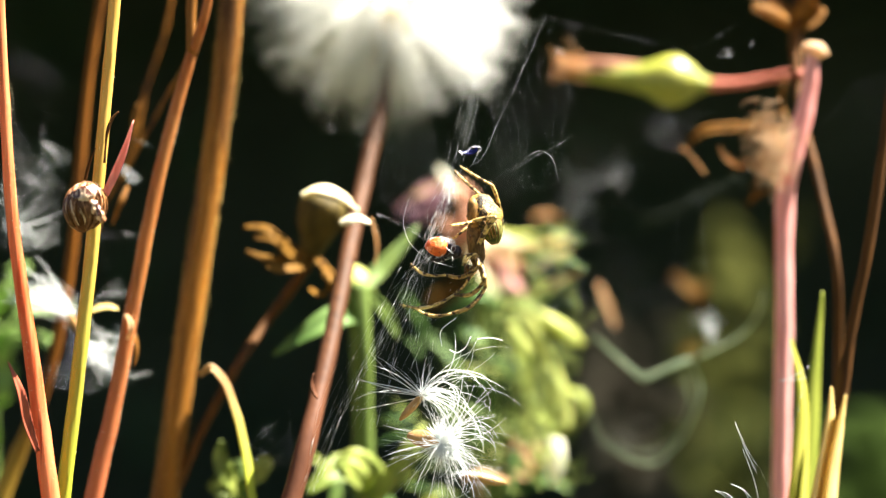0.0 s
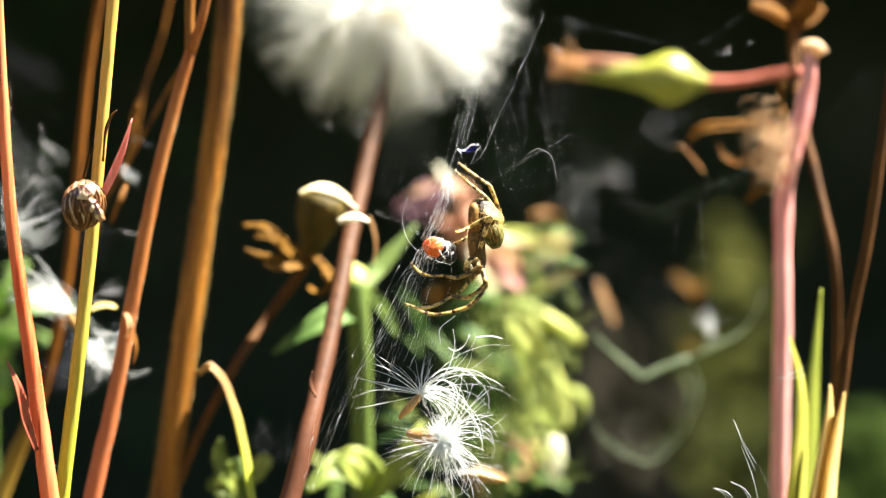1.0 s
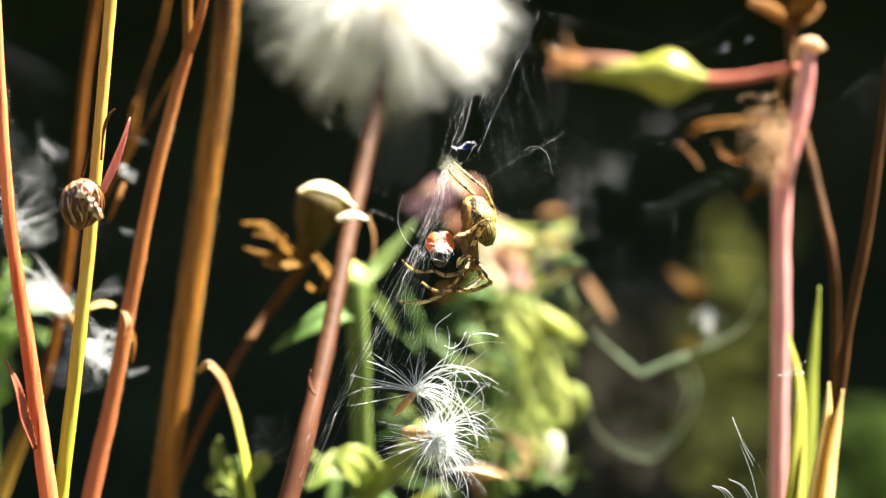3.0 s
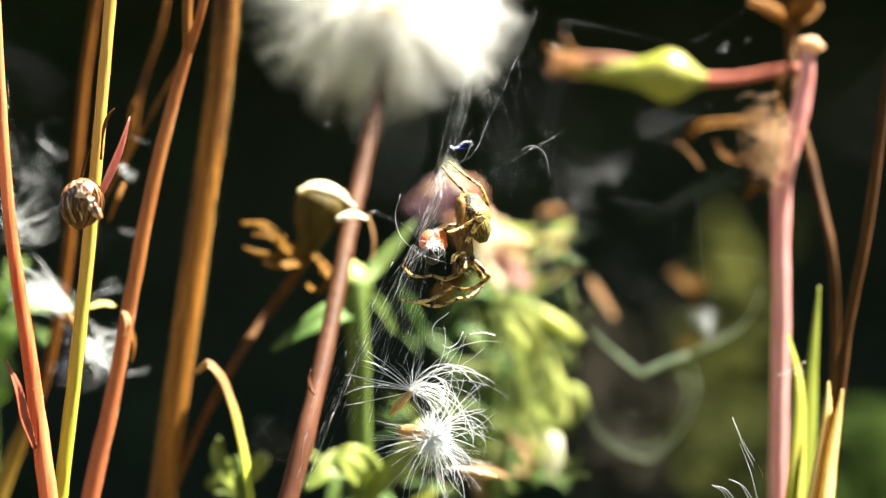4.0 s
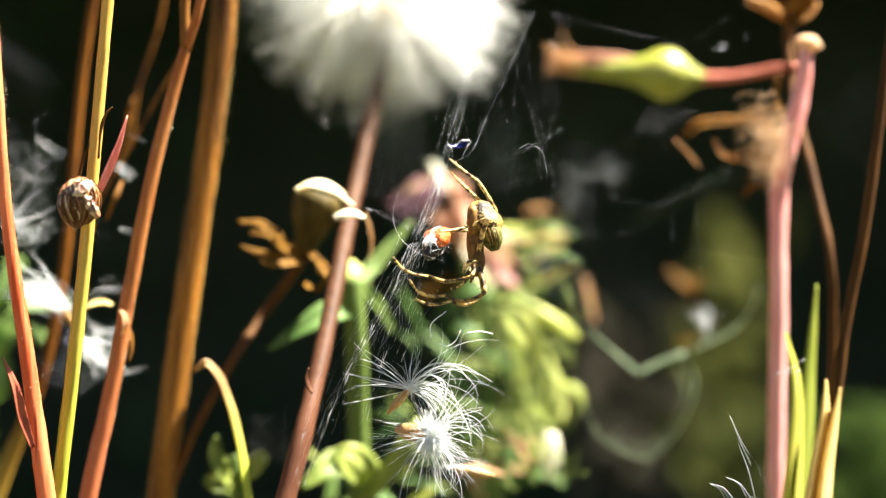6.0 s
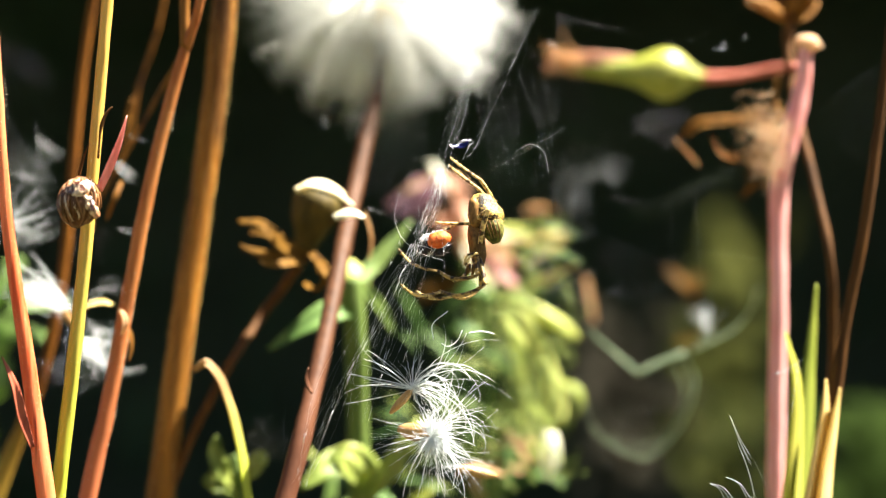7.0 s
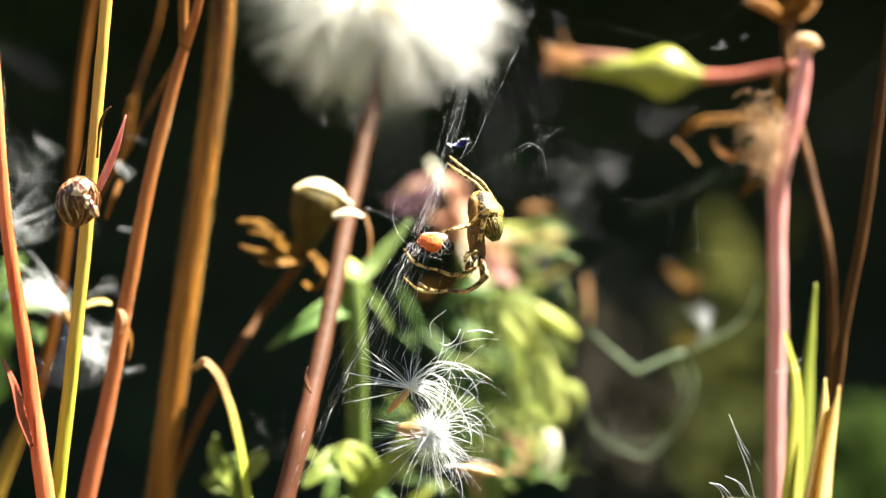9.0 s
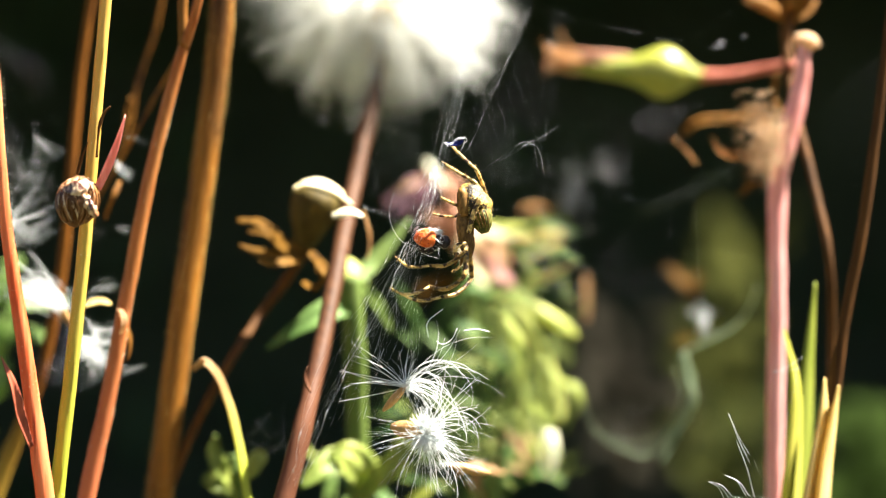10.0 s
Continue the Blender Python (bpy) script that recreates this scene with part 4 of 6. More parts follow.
# ---- faded flower behind the spider ----
faded = stalk("faded_flower", [(3.8, 238.0, 261.3), (4.5, 240.2, 255.0), (4.8, 242.4, 243.5), (4.2, 244.6, 230.5)], [1.63, 1.01, 1.02, 1.0, 1.0],
              M_STEMGREEN, "withered pink and tan flower head", "flower")
b = bmesh.new()
lathe(b, (3.0, 236.9, 264.3), (4.5, 238.0, 258.2), [0.0623 * k for k in (12, 22, 28, 28, 22, 14)], 14, 0.05, 0.15, 7)
crumple(b, 0.5, 0.4)
part("receptacle", b, M_WILT, faded, "tan swollen flower base")
for pts, wd, mt in (
        ([(1.0, 231.0, 265.8), (0.7, 231.0, 266.9), (0.2, 231.0, 267.8), (-0.5, 231.0, 268.8)], 20, M_CREAM),
        ([(0.4, 233.0, 267.3), (-1.2, 233.0, 266.6), (-3.0, 233.0, 265.6), (-5.1, 233.0, 264.2)], 22, M_PETAL),
        ([(0.7, 236.0, 266.6), (-0.9, 236.0, 265.5), (-2.6, 236.0, 264.5), (-4.7, 236.0, 263.5)], 26, M_MAUVE),
        ([(0.4, 235.0, 265.9), (-0.9, 235.0, 264.6), (-2.1, 235.0, 263.5), (-2.8, 235.0, 262.7)], 30, M_PETAL),
        ([(1.3, 230.0, 267.2), (-0.5, 230.0, 266.7), (-2.4, 230.0, 266.0), (-3.8, 230.0, 265.3)], 10, M_TAN),
        ([(2.8, 235.0, 264.3), (2.6, 235.0, 265.5), (2.0, 235.0, 266.5), (1.0, 235.0, 267.1)], 40, M_WILT),
        ([(2.2, 236.0, 262.7), (1.7, 236.0, 261.8), (1.2, 236.0, 261.1), (0.7, 236.0, 260.3)], 40, M_WILT),
        ([(2.7, 237.0, 263.8), (1.6, 237.0, 263.1), (0.5, 237.0, 262.7), (-0.4, 237.0, 262.8)], 22, M_WILT),
        ([(3.4, 233.0, 262.5), (4.8, 233.0, 261.8), (5.9, 233.0, 260.7), (6.6, 233.0, 259.1)], 46, M_TAN),
        ([(3.6, 234.0, 261.3), (5.0, 234.0, 259.8), (6.3, 234.0, 258.2), (6.6, 234.0, 256.2)], 52, M_TAN),
        ([(3.4, 236.0, 260.1), (4.6, 236.0, 258.2), (5.5, 236.0, 256.6), (6.0, 236.0, 255.1)], 44, M_PALE),
        ([(3.8, 235.0, 261.8), (5.4, 235.0, 261.4), (7.0, 235.0, 259.7), (8.4, 235.0, 257.3)], 36, M_WILT),
        ([(4.0, 233.0, 259.4), (5.9, 233.0, 257.6), (7.4, 233.0, 256.3), (8.9, 233.0, 255.4)], 34, M_BLUSH),
        ([(9.9, 236.0, 263.5), (11.0, 236.0, 263.8), (12.2, 236.0, 263.8), (13.4, 236.0, 263.4)], 8, M_GAUZE),
        ([(5.2, 232.0, 262.3), (7.7, 232.0, 261.4), (10.1, 232.0, 261.4), (13.2, 232.0, 262.3)], 14, M_LIMEBUD),
        ([(5.8, 233.0, 261.3), (7.4, 233.0, 260.8), (8.6, 233.0, 260.8), (10.2, 233.0, 261.3)], 16, M_PALE),
        ([(3.9, 239.0, 255.0), (1.8, 239.0, 255.5), (0.0, 239.0, 255.0), (-1.4, 239.0, 253.8)], 30, M_CRISP)):
    b = bmesh.new()
    blade(b, pts, 0.0617 * wd, (0.75, -0.4, 0.55) if mt is M_CREAM else (0.3, -0.8, 0.5), 0.25, 6, 0.3, wob=0.2)
    crumple(b, 0.3, 0.35)
    part("petal", b, mt, faded)

# ---- dried tendrils and far herbs ----
for pts, rr, mt in (
        ([(25.2, 216.0, 249.0), (27.2, 216.0, 249.9), (30.0, 216.0, 251.4), (31.5, 216.0, 253.2), (32.3, 216.0, 255.5)], (3, 3, 2.4, 1.8, 1), M_TENDRIL),
        ([(24.9, 216.0, 248.7), (25.9, 216.0, 245.9), (25.0, 216.0, 242.8), (23.1, 216.0, 239.9), (21.2, 216.0, 238.4), (18.2, 216.0, 239.2), (15.8, 216.0, 241.2), (14.8, 216.0, 243.8)], (2.4, 2.6, 2.2, 2, 1.8, 1.3, 1.0, 0.5), M_TENDRIL),
        ([(25.0, 225.0, 247.0), (25.9, 225.0, 244.0), (25.0, 225.0, 241.6), (23.0, 225.0, 239.2), (19.9, 225.0, 238.8), (17.5, 225.0, 239.9)], (1.2, 1.4, 1.2, 1.0, 0.8, 0.5), M_TENDRIL),
        ([(23.5, 257.8, 262.8), (26.6, 255.6, 264.1), (31.1, 253.4, 266.7), (35.1, 253.4, 268.1)], (0.3, 0.35, 0.35, 0.3), M_TENDRIL)):
    b = bmesh.new()
    tube(b, pts, [0.050 * r for r in rr], 8, 8, 0.15)
    solo("tendril", b, mt, pts[0], "thin dried curling plant tendril", "tendril", "dried tendrils")
# Far herbs, dimmed by their dark colours, not by cast shade.
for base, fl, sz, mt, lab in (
        ((57.0, 420.0, 209.3), (55.6, 410.0, 232.1), 90, M_SHADE, "olive herb, coloured dark as if in shade"),
        ((32.6, 380.0, 214.1), (32.1, 375.0, 244.3), 90, M_GREY, "grey-brown withered herb, coloured dark as if in shade"),
        ((65.6, 330.0, 216.7), (64.2, 325.0, 230.2), 70, M_FARGREEN, "olive green herb, coloured dark as if in shade"),
        ((62.0, 480.0, 202.1), (62.5, 470.0, 261.4), 104, M_SHADY, "olive green herb, coloured dark as if in shade")):
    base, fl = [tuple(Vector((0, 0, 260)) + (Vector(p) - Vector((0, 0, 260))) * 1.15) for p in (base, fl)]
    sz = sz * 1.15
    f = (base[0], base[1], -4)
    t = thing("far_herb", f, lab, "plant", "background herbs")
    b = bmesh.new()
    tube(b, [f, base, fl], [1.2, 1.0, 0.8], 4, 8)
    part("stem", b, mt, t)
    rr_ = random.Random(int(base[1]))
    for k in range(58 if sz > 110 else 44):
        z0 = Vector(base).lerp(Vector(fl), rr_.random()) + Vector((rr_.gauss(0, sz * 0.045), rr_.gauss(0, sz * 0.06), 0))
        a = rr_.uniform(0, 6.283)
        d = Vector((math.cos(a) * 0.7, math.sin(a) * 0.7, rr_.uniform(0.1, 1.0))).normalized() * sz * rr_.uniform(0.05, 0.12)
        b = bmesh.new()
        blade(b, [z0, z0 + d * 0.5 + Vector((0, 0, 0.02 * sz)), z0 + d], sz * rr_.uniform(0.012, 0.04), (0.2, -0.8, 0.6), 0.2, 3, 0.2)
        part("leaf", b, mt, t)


# A snapped stem whose loose end hangs from its joint.
JOINT, ELBOW = Vector((24.7, 215.0, 248.9)), Vector((20.1, 215.0, 246.9))
snapped = thing("snapped_stem", JOINT, "thin pale snapped stem hanging from a tendril", "stem")
b = bmesh.new()
tube(b, [JOINT, JOINT.lerp(ELBOW, 0.5) + Vector((0, 0, 0.1)), ELBOW], [0.26, 0.24, 0.26], 5, 8, 0.1)
part("upper_piece", b, M_TENDRIL, snapped)
b = bmesh.new()
tube(b, [ELBOW, Vector((17.5, 215.0, 249.1)), Vector((14.7, 214.0, 251.7))], [0.22, 0.17, 0.10], 6, 8, 0.1)
loose_end = part("lower_piece", b, M_TENDRIL, snapped, at=ELBOW)

# Single threads of old silk strung between the herbs.
for pts, r in (
        ([(7.9, 181.0, 280.0), (9.8, 181.0, 279.3), (15.0, 181.0, 278.0), (21.9, 181.0, 277.2), (24.1, 181.0, 278.6), (26.7, 181.0, 280.5)], 0.0009), ([(14.5, 186.0, 263.9), (16.9, 186.0, 263.6), (19.3, 186.0, 263.3), (21.1, 186.0, 264.1), (23.4, 186.0, 265.1), (26.7, 186.0, 266.9)], 0.0013), ([(32.9, 188.0, 270.8), (34.9, 188.0, 272.5), (37.4, 188.0, 274.5), (38.9, 188.0, 275.9)], 0.0012),
        ([(30.1, 186.0, 258.1), (27.2, 186.0, 258.6), (23.3, 186.0, 259.0), (19.4, 186.0, 258.6)], 0.0010), ([(21.6, 180.0, 264.3), (21.9, 180.0, 259.6), (22.3, 180.0, 254.4)], 0.0016), ([(20.0, 184.0, 263.2), (20.1, 184.0, 261.0), (19.9, 184.0, 259.6)], 0.0014)):
    b = bmesh.new()
    tube(b, pts, [r, r * 1.4, r], 6, 4)
    solo("silk_thread", b, M_SILK, pts[0], "single sagging thread of old silk", "web", "silk threads")


# ---- seeds with pappus caught in the silk ----
def sprig(at, seed_to, groups, seed, fat=0.36, group="caught seeds", label="brown seed with a tuft of white silky hairs", loose=0.12):
    """A seed at at (mm) with hairs in groups: how many, first angles from +x towards +z, turns, lengths, girth."""
    q = random.Random(seed)
    at = Vector(at)
    t = thing("seed_tuft", at, label, "seed", group)
    if seed_to:
        b = bmesh.new()
        lathe(b, at, seed_to, [fat * k for k in (0.3, 0.8, 1.0, 1.0, 0.8, 0.3)], 10, 0.1, 0.15, 4)
        part("achene", b, M_SEED, t, "slim brown seed")
    b = bmesh.new()
    for n, (a0, a1), (t0, t1), (l0, l1), r in groups:
        for k in range(n):
            a, turn, ln, deep = radians(q.uniform(a0, a1)), radians(q.uniform(t0, t1)), q.uniform(l0, l1), q.gauss(0, 0.5)
            pts = [at + Vector((q.gauss(0, loose), q.gauss(0, loose), q.gauss(0, loose)))]
            for j in range(6):
                g = a + turn * ((j + 0.5) / 6) ** 1.3
                pts.append(pts[-1] + Vector((math.cos(g), deep * (1 - 0.2 * j), math.sin(g))) * ln / 6)
            f = q.uniform(0.4, 1.25)
            tube(b, pts, [r * f * 0.8, r * f, r * f * 0.8, r * f * 0.4], 2, 4)
    part("hair", b, M_HAIR, t, "white silky hairs")["kind"] = "stuff"
    return t


TUFTS = [
    sprig((-1.6, 169.0, 248.5), (-3.4, 169.5, 246.5), ((12, (125, 215), (-20, 48), (3.0, 5.4), 0.024), (14, (62, 125), (-60, 60), (1.2, 3.6), 0.016), (24, (-25, 72), (-210, -60), (4.4, 8.4), 0.026), (6, (10, 40), (20, 90), (5.0, 7.5), 0.018), (12, (20, 85), (-310, -200), (4.0, 6.5), 0.022), (60, (0, 360), (-40, 40), (0.3, 1.3), 0.018)), 21, 0.3),
    sprig((-0.1, 169.0, 244.7), (-2.8, 169.5, 245.3), ((760, (0, 360), (-60, 60), (0.3, 1.8), 0.030), (40, (-50, 70), (-170, 40), (2.6, 6.8), 0.020), (80, (195, 335), (-40, 40), (2.0, 6.0), 0.009), (16, (150, 205), (-10, 35), (3.0, 5.0), 0.012), (30, (62, 130), (-90, 60), (1.4, 3.6), 0.022)), 22, 0.62),
    sprig((1.8, 176.0, 241.6), (5.2, 177.0, 240.7), ((12, (150, 210), (-30, 30), (0.8, 2.0), 0.012), (8, (-20, 20), (-30, 30), (0.6, 1.6), 0.012)), 23, 0.4)]
sprig((-32.3, 187.0, 254.7), None, ((34, (138, 172), (8, 40), (3.6, 6.0), 0.019), (10, (120, 140), (20, 60), (3.0, 5.0), 0.015),), 41, 0.3, "drifted seeds", "loose tuft of white silky seed hairs", loose=0.5)
sprig((-36.7, 192.0, 260.5), None, ((16, (15, 45), (-20, 10), (1.6, 3.6), 0.011), (12, (95, 140), (-20, 30), (1.5, 4.0), 0.009),), 42, 0.3, "drifted seeds", "loose tuft of white silky seed hairs", loose=0.4)
sprig((-35.8, 194.0, 269.6), None, ((3, (-46, -34), (-6, 6), (2.0, 3.2), 0.010),), 43, 0.3, "drifted seeds", "loose tuft of white silky seed hairs", loose=0.22)
sprig((-27.4, 190.0, 269.6), None, ((3, (-26, -14), (-6, 6), (1.2, 2.2), 0.009),), 44, 0.3, "drifted seeds", "loose tuft of white silky seed hairs", loose=0.22)
sprig((-28.0, 188.0, 267.1), None, ((5, (-50, -38), (-4, 4), (1.8, 2.7), 0.013),), 45, 0.3, "drifted seeds", "loose tuft of white silky seed hairs", loose=0.22)
sprig((-38.7, 198.0, 266.4), None, ((4, (-18, -6), (-6, 6), (2.0, 3.6), 0.010),), 46, 0.3, "drifted seeds", "loose tuft of white silky seed hairs", loose=0.2)
sprig((-30.5, 186.0, 253.0), None, ((8, (-40, -15), (20, 60), (2.2, 3.4), 0.008),), 47, 0.3, "drifted seeds", "loose tuft of white silky seed hairs", loose=0.2)
sprig((-29.8, 187.0, 250.8), None, ((70, (0, 360), (-30, 30), (0.8, 2.4), 0.016), (10, (-60, -20), (10, 40), (2.2, 4.0), 0.012),), 48, 0.3, "drifted seeds", "loose tuft of white silky seed hairs", loose=0.5)
sprig((-27.3, 187.0, 248.8), None, ((5, (8, 22), (0, 10), (1.4, 2.4), 0.008),), 49, 0.3, "drifted seeds", "loose tuft of white silky seed hairs", loose=0.22)
sprig((-27.5, 188.0, 261.4), None, ((3, (-30, -5), (-6, 12), (0.8, 1.6), 0.008),), 50, 0.3, "drifted seeds", "loose tuft of white silky seed hairs", loose=0.2)
sprig((-29.4, 188.0, 256.3), None, ((6, (-10, 12), (-16, 12), (1.2, 2.0), 0.009),), 51, 0.3, "drifted seeds", "loose tuft of white silky seed hairs", loose=0.22)
sprig((-32.6, 187.0, 254.5), (-31.8, 188.0, 252.6), ((20, (106, 152), (25, 65), (3.2, 5.6), 0.026), (14, (140, 172), (-10, 25), (1.6, 3.6), 0.026)), 31, 0.3, "drifted seeds", loose=0.4)
sprig((-30.7, 184.0, 252.0), None, ((26, (-75, -5), (-25, 25), (1.4, 3.2), 0.018), (6, (190, 230), (-20, 20), (1.0, 2.0), 0.014),), 32, 0.3, "drifted seeds", "loose tuft of white silky seed hairs")
sprig((-30.3, 182.0, 254.5), None, ((5, (52, 70), (-95, -70), (3.6, 4.6), 0.007), (5, (-70, -50), (60, 90), (3.4, 4.2), 0.007),), 33, 0.3, "drifted seeds", "loose tuft of white silky seed hairs")
sprig((-37.1, 186.0, 261.8), None, ((20, (15, 120), (-50, 50), (1.6, 5.0), 0.013), (10, (200, 330), (-40, 40), (1.0, 2.6), 0.012),), 37, 0.3, "drifted seeds", "loose tuft of white silky seed hairs", loose=0.5)
sprig((27.0, 216.0, 251.6), None, ((20, (30, 150), (-40, 40), (1.0, 2.4), 0.020), (16, (200, 330), (-40, 40), (0.8, 2.0), 0.018),), 35, 0.3, "drifted seeds", "loose tuft of white silky seed hairs")
sprig((-27.6, 184.0, 267.2), None, ((6, (-54, -40), (-6, 6), (1.4, 2.6), 0.010),), 34, 0.3, "drifted seeds", "loose tuft of white silky seed hairs")
sprig((-35.4, 190.0, 269.5), None, ((6, (-48, -34), (-6, 6), (1.6, 2.9), 0.004),), 36, 0.3, "drifted seeds", "loose tuft of white silky seed hairs")
b = bmesh.new()
blade(b, [(-30.5, 186.0, 254.6), (-29.7, 186.0, 254.9), (-28.8, 186.0, 255.0), (-28.2, 186.0, 254.8)], 0.75, (0.3, -0.5, 0.8), 0.2, 5, 0.5)
solo("dry_floret", b, M_STRAW, (-30.5, 186.0, 254.6), "small golden dry floret beside the rush stem", "floret")


def wisp(at, size, n, r, seed):
    """A loose wisp of old silk about at (mm), caught on the herbs behind."""
    q = random.Random(seed)
    b = bmesh.new()
    c = Vector(at)
    lean = Vector((q.uniform(-1, 1), 0, q.uniform(-1, 1))).normalized()
    for k in range(n):
        p = c + Vector((q.gauss(0, 0.3), q.gauss(0, 0.3), q.gauss(0, 0.3))) * size
        d = (lean * q.uniform(0.4, 1.2) + Vector((q.gauss(0, 0.5), q.gauss(0, 0.4), q.gauss(0, 0.5)))) * size * 0.6
        tube(b, [p - d, p + Vector((0, 0, -0.15 * size)) * q.random(), p + d * q.uniform(0.5, 1)], [r * 0.2, r * 0.45, r * 0.2], 4, 3)
    solo("silk_wisp", b, M_SILK, at, "pale torn wisp of old silk", "web", "silk wisps")


for i, (at, size, n, r) in enumerate((
        ((14.1, 206.0, 266.6), 2.6, 28, 0.008), ((16.9, 206.0, 266.8), 2.0, 24, 0.007), ((10.6, 187.4, 262.0), 3.5, 22, 0.006), ((20.8, 200.0, 271.1), 3.6, 14, 0.005), ((20.3, 230.3, 257.6), 5, 10, 0.004),
        ((29.7, 242.4, 252.4), 2.0, 8, 0.014), ((25.2, 242.4, 255.6), 4, 8, 0.010), ((21.0, 244.6, 238.2), 6, 16, 0.006), ((-42.8, 224.8, 279.0), 4, 8, 0.010),
        ((9.6, 219.3, 257.8), 4, 14, 0.006), ((10.8, 214.0, 258.4), 3.5, 26, 0.008), ((12.7, 214.0, 255.6), 3.0, 18, 0.012), ((13.8, 214.0, 264.8), 3.0, 24, 0.012), ((17.1, 235.8, 271.8), 8, 12, 0.004), ((45.0, 235.8, 271.2), 7, 8, 0.005), ((-36.5, 191.8, 265.6), 5, 22, 0.010),
        ((23.8, 179.0, 276.3), 0.7, 10, 0.010), ((25.7, 179.0, 277.0), 0.4, 6, 0.008), ((9.6, 177.0, 276.2), 0.6, 6, 0.014), ((-9.1, 174.5, 269.8), 0.5, 5, 0.010),
        ((-39.0, 205.0, 263.6), 2.0, 10, 0.009), ((-38.3, 205.0, 266.6), 2.4, 12, 0.007), ((-31.8, 200.0, 261.1), 2.6, 10, 0.005), ((-15.0, 181.9, 242.8), 4, 10, 0.008), ((-30.5, 183.2, 250.4), 3, 18, 0.010))):
    wisp(at, size, n, r, 100 + i)

b = bmesh.new()
TIP = Vector((16.2, 231.4, 256.3))
blade(b, [TIP, TIP + Vector((0, 0, -1.6)), TIP + Vector((0, 0, -3.2)), TIP + Vector((0, 0, -5.0))], 0.85, (0.5, -0.8, 0.3), 0.3, 4, 0.5)
for at, d, wd in (((27.1, 253.4, 256.7), (3.0, 0, -2.4), 1.5), ((26.8, 242.4, 248.5), (2.6, 0, 0.6), 0.9), ((31.0, 255.6, 256.0), (-1.0, 0, -3.0), 1.6)):
    bb = bmesh.new()
    blade(bb, [at, Vector(at) + Vector(d) * 0.5, Vector(at) + Vector(d)], wd, (0.5, -0.7, 0.5), 0.3, 5, 0.3, wob=0.3)
    solo("leaf_scrap", bb, M_CRISP, at, "withered orange-brown scrap of leaf on a tendril", "leaf", "leaf scraps")
dry_tip = solo("dry_leaf", b, M_SHRIVEL, TIP, "small orange-tan dry leaf hanging on silk", "leaf")

# ---- web ----
web = thing("spider_web", (-0.4, 170.0, 260.4), "fine spider web with a loose bundle of silk", "web")
HUB = Vector((0.4, 170.0, 261.8))
UP = Vector((0.20, 0.0, 0.98)).normalized()
OUT = Vector((-0.42, 0.28, 0.08))
rng = random.Random(7)
SPOKES = 52
REACH = [15.0 + 3.5 * math.cos(2 * math.pi * k / SPOKES + 3.1) + rng.uniform(-1, 1) for k in range(SPOKES)]


def on_web(k, r):
    a = 2 * math.pi * k / SPOKES + 0.02 * math.sin(k * 3.0)
    return HUB + (UP * math.cos(a) + OUT * math.sin(a)) * r


b = bmesh.new()
for k in range(0, SPOKES, 2):
    hair(b, [on_web(k, 0.5), on_web(k, REACH[k] + 2)], 0.0004, 0.0004)
part("radial_thread", b, M_SILK, web, "straight radial threads")["kind"] = "stuff"
b = bmesh.new()
for turn in range(5, 21):
    gone = rng.uniform(0.02, 0.12)
    for k in range(SPOKES):
        r0, r1 = (turn + k / SPOKES) * 0.8, (turn + (k + 1) / SPOKES) * 0.8
        f = k / SPOKES
        whole = 0.03 < f < 0.22 - gone or 0.82 + gone < f < 0.95      # the rest is torn
        if r0 > REACH[k] or r1 > REACH[(k + 1) % SPOKES] or rng.random() < (0.06 if whole else 0.96):
            continue
        thick = 0.0006 if f < 0.5 else 0.0005
        hair(b, [on_web(k, r0), on_web(k + 1, r1)], thick, thick)
        if rng.random() < 0.12:
            c = on_web(k, r0)
            lathe(b, c, c + Vector((0.01, 0, 0.05)), [0.003, 0.007, 0.003], 5)
part("spiral_thread", b, M_SILK, web, "fine sticky spiral threads")["kind"] = "stuff"
b = bmesh.new()
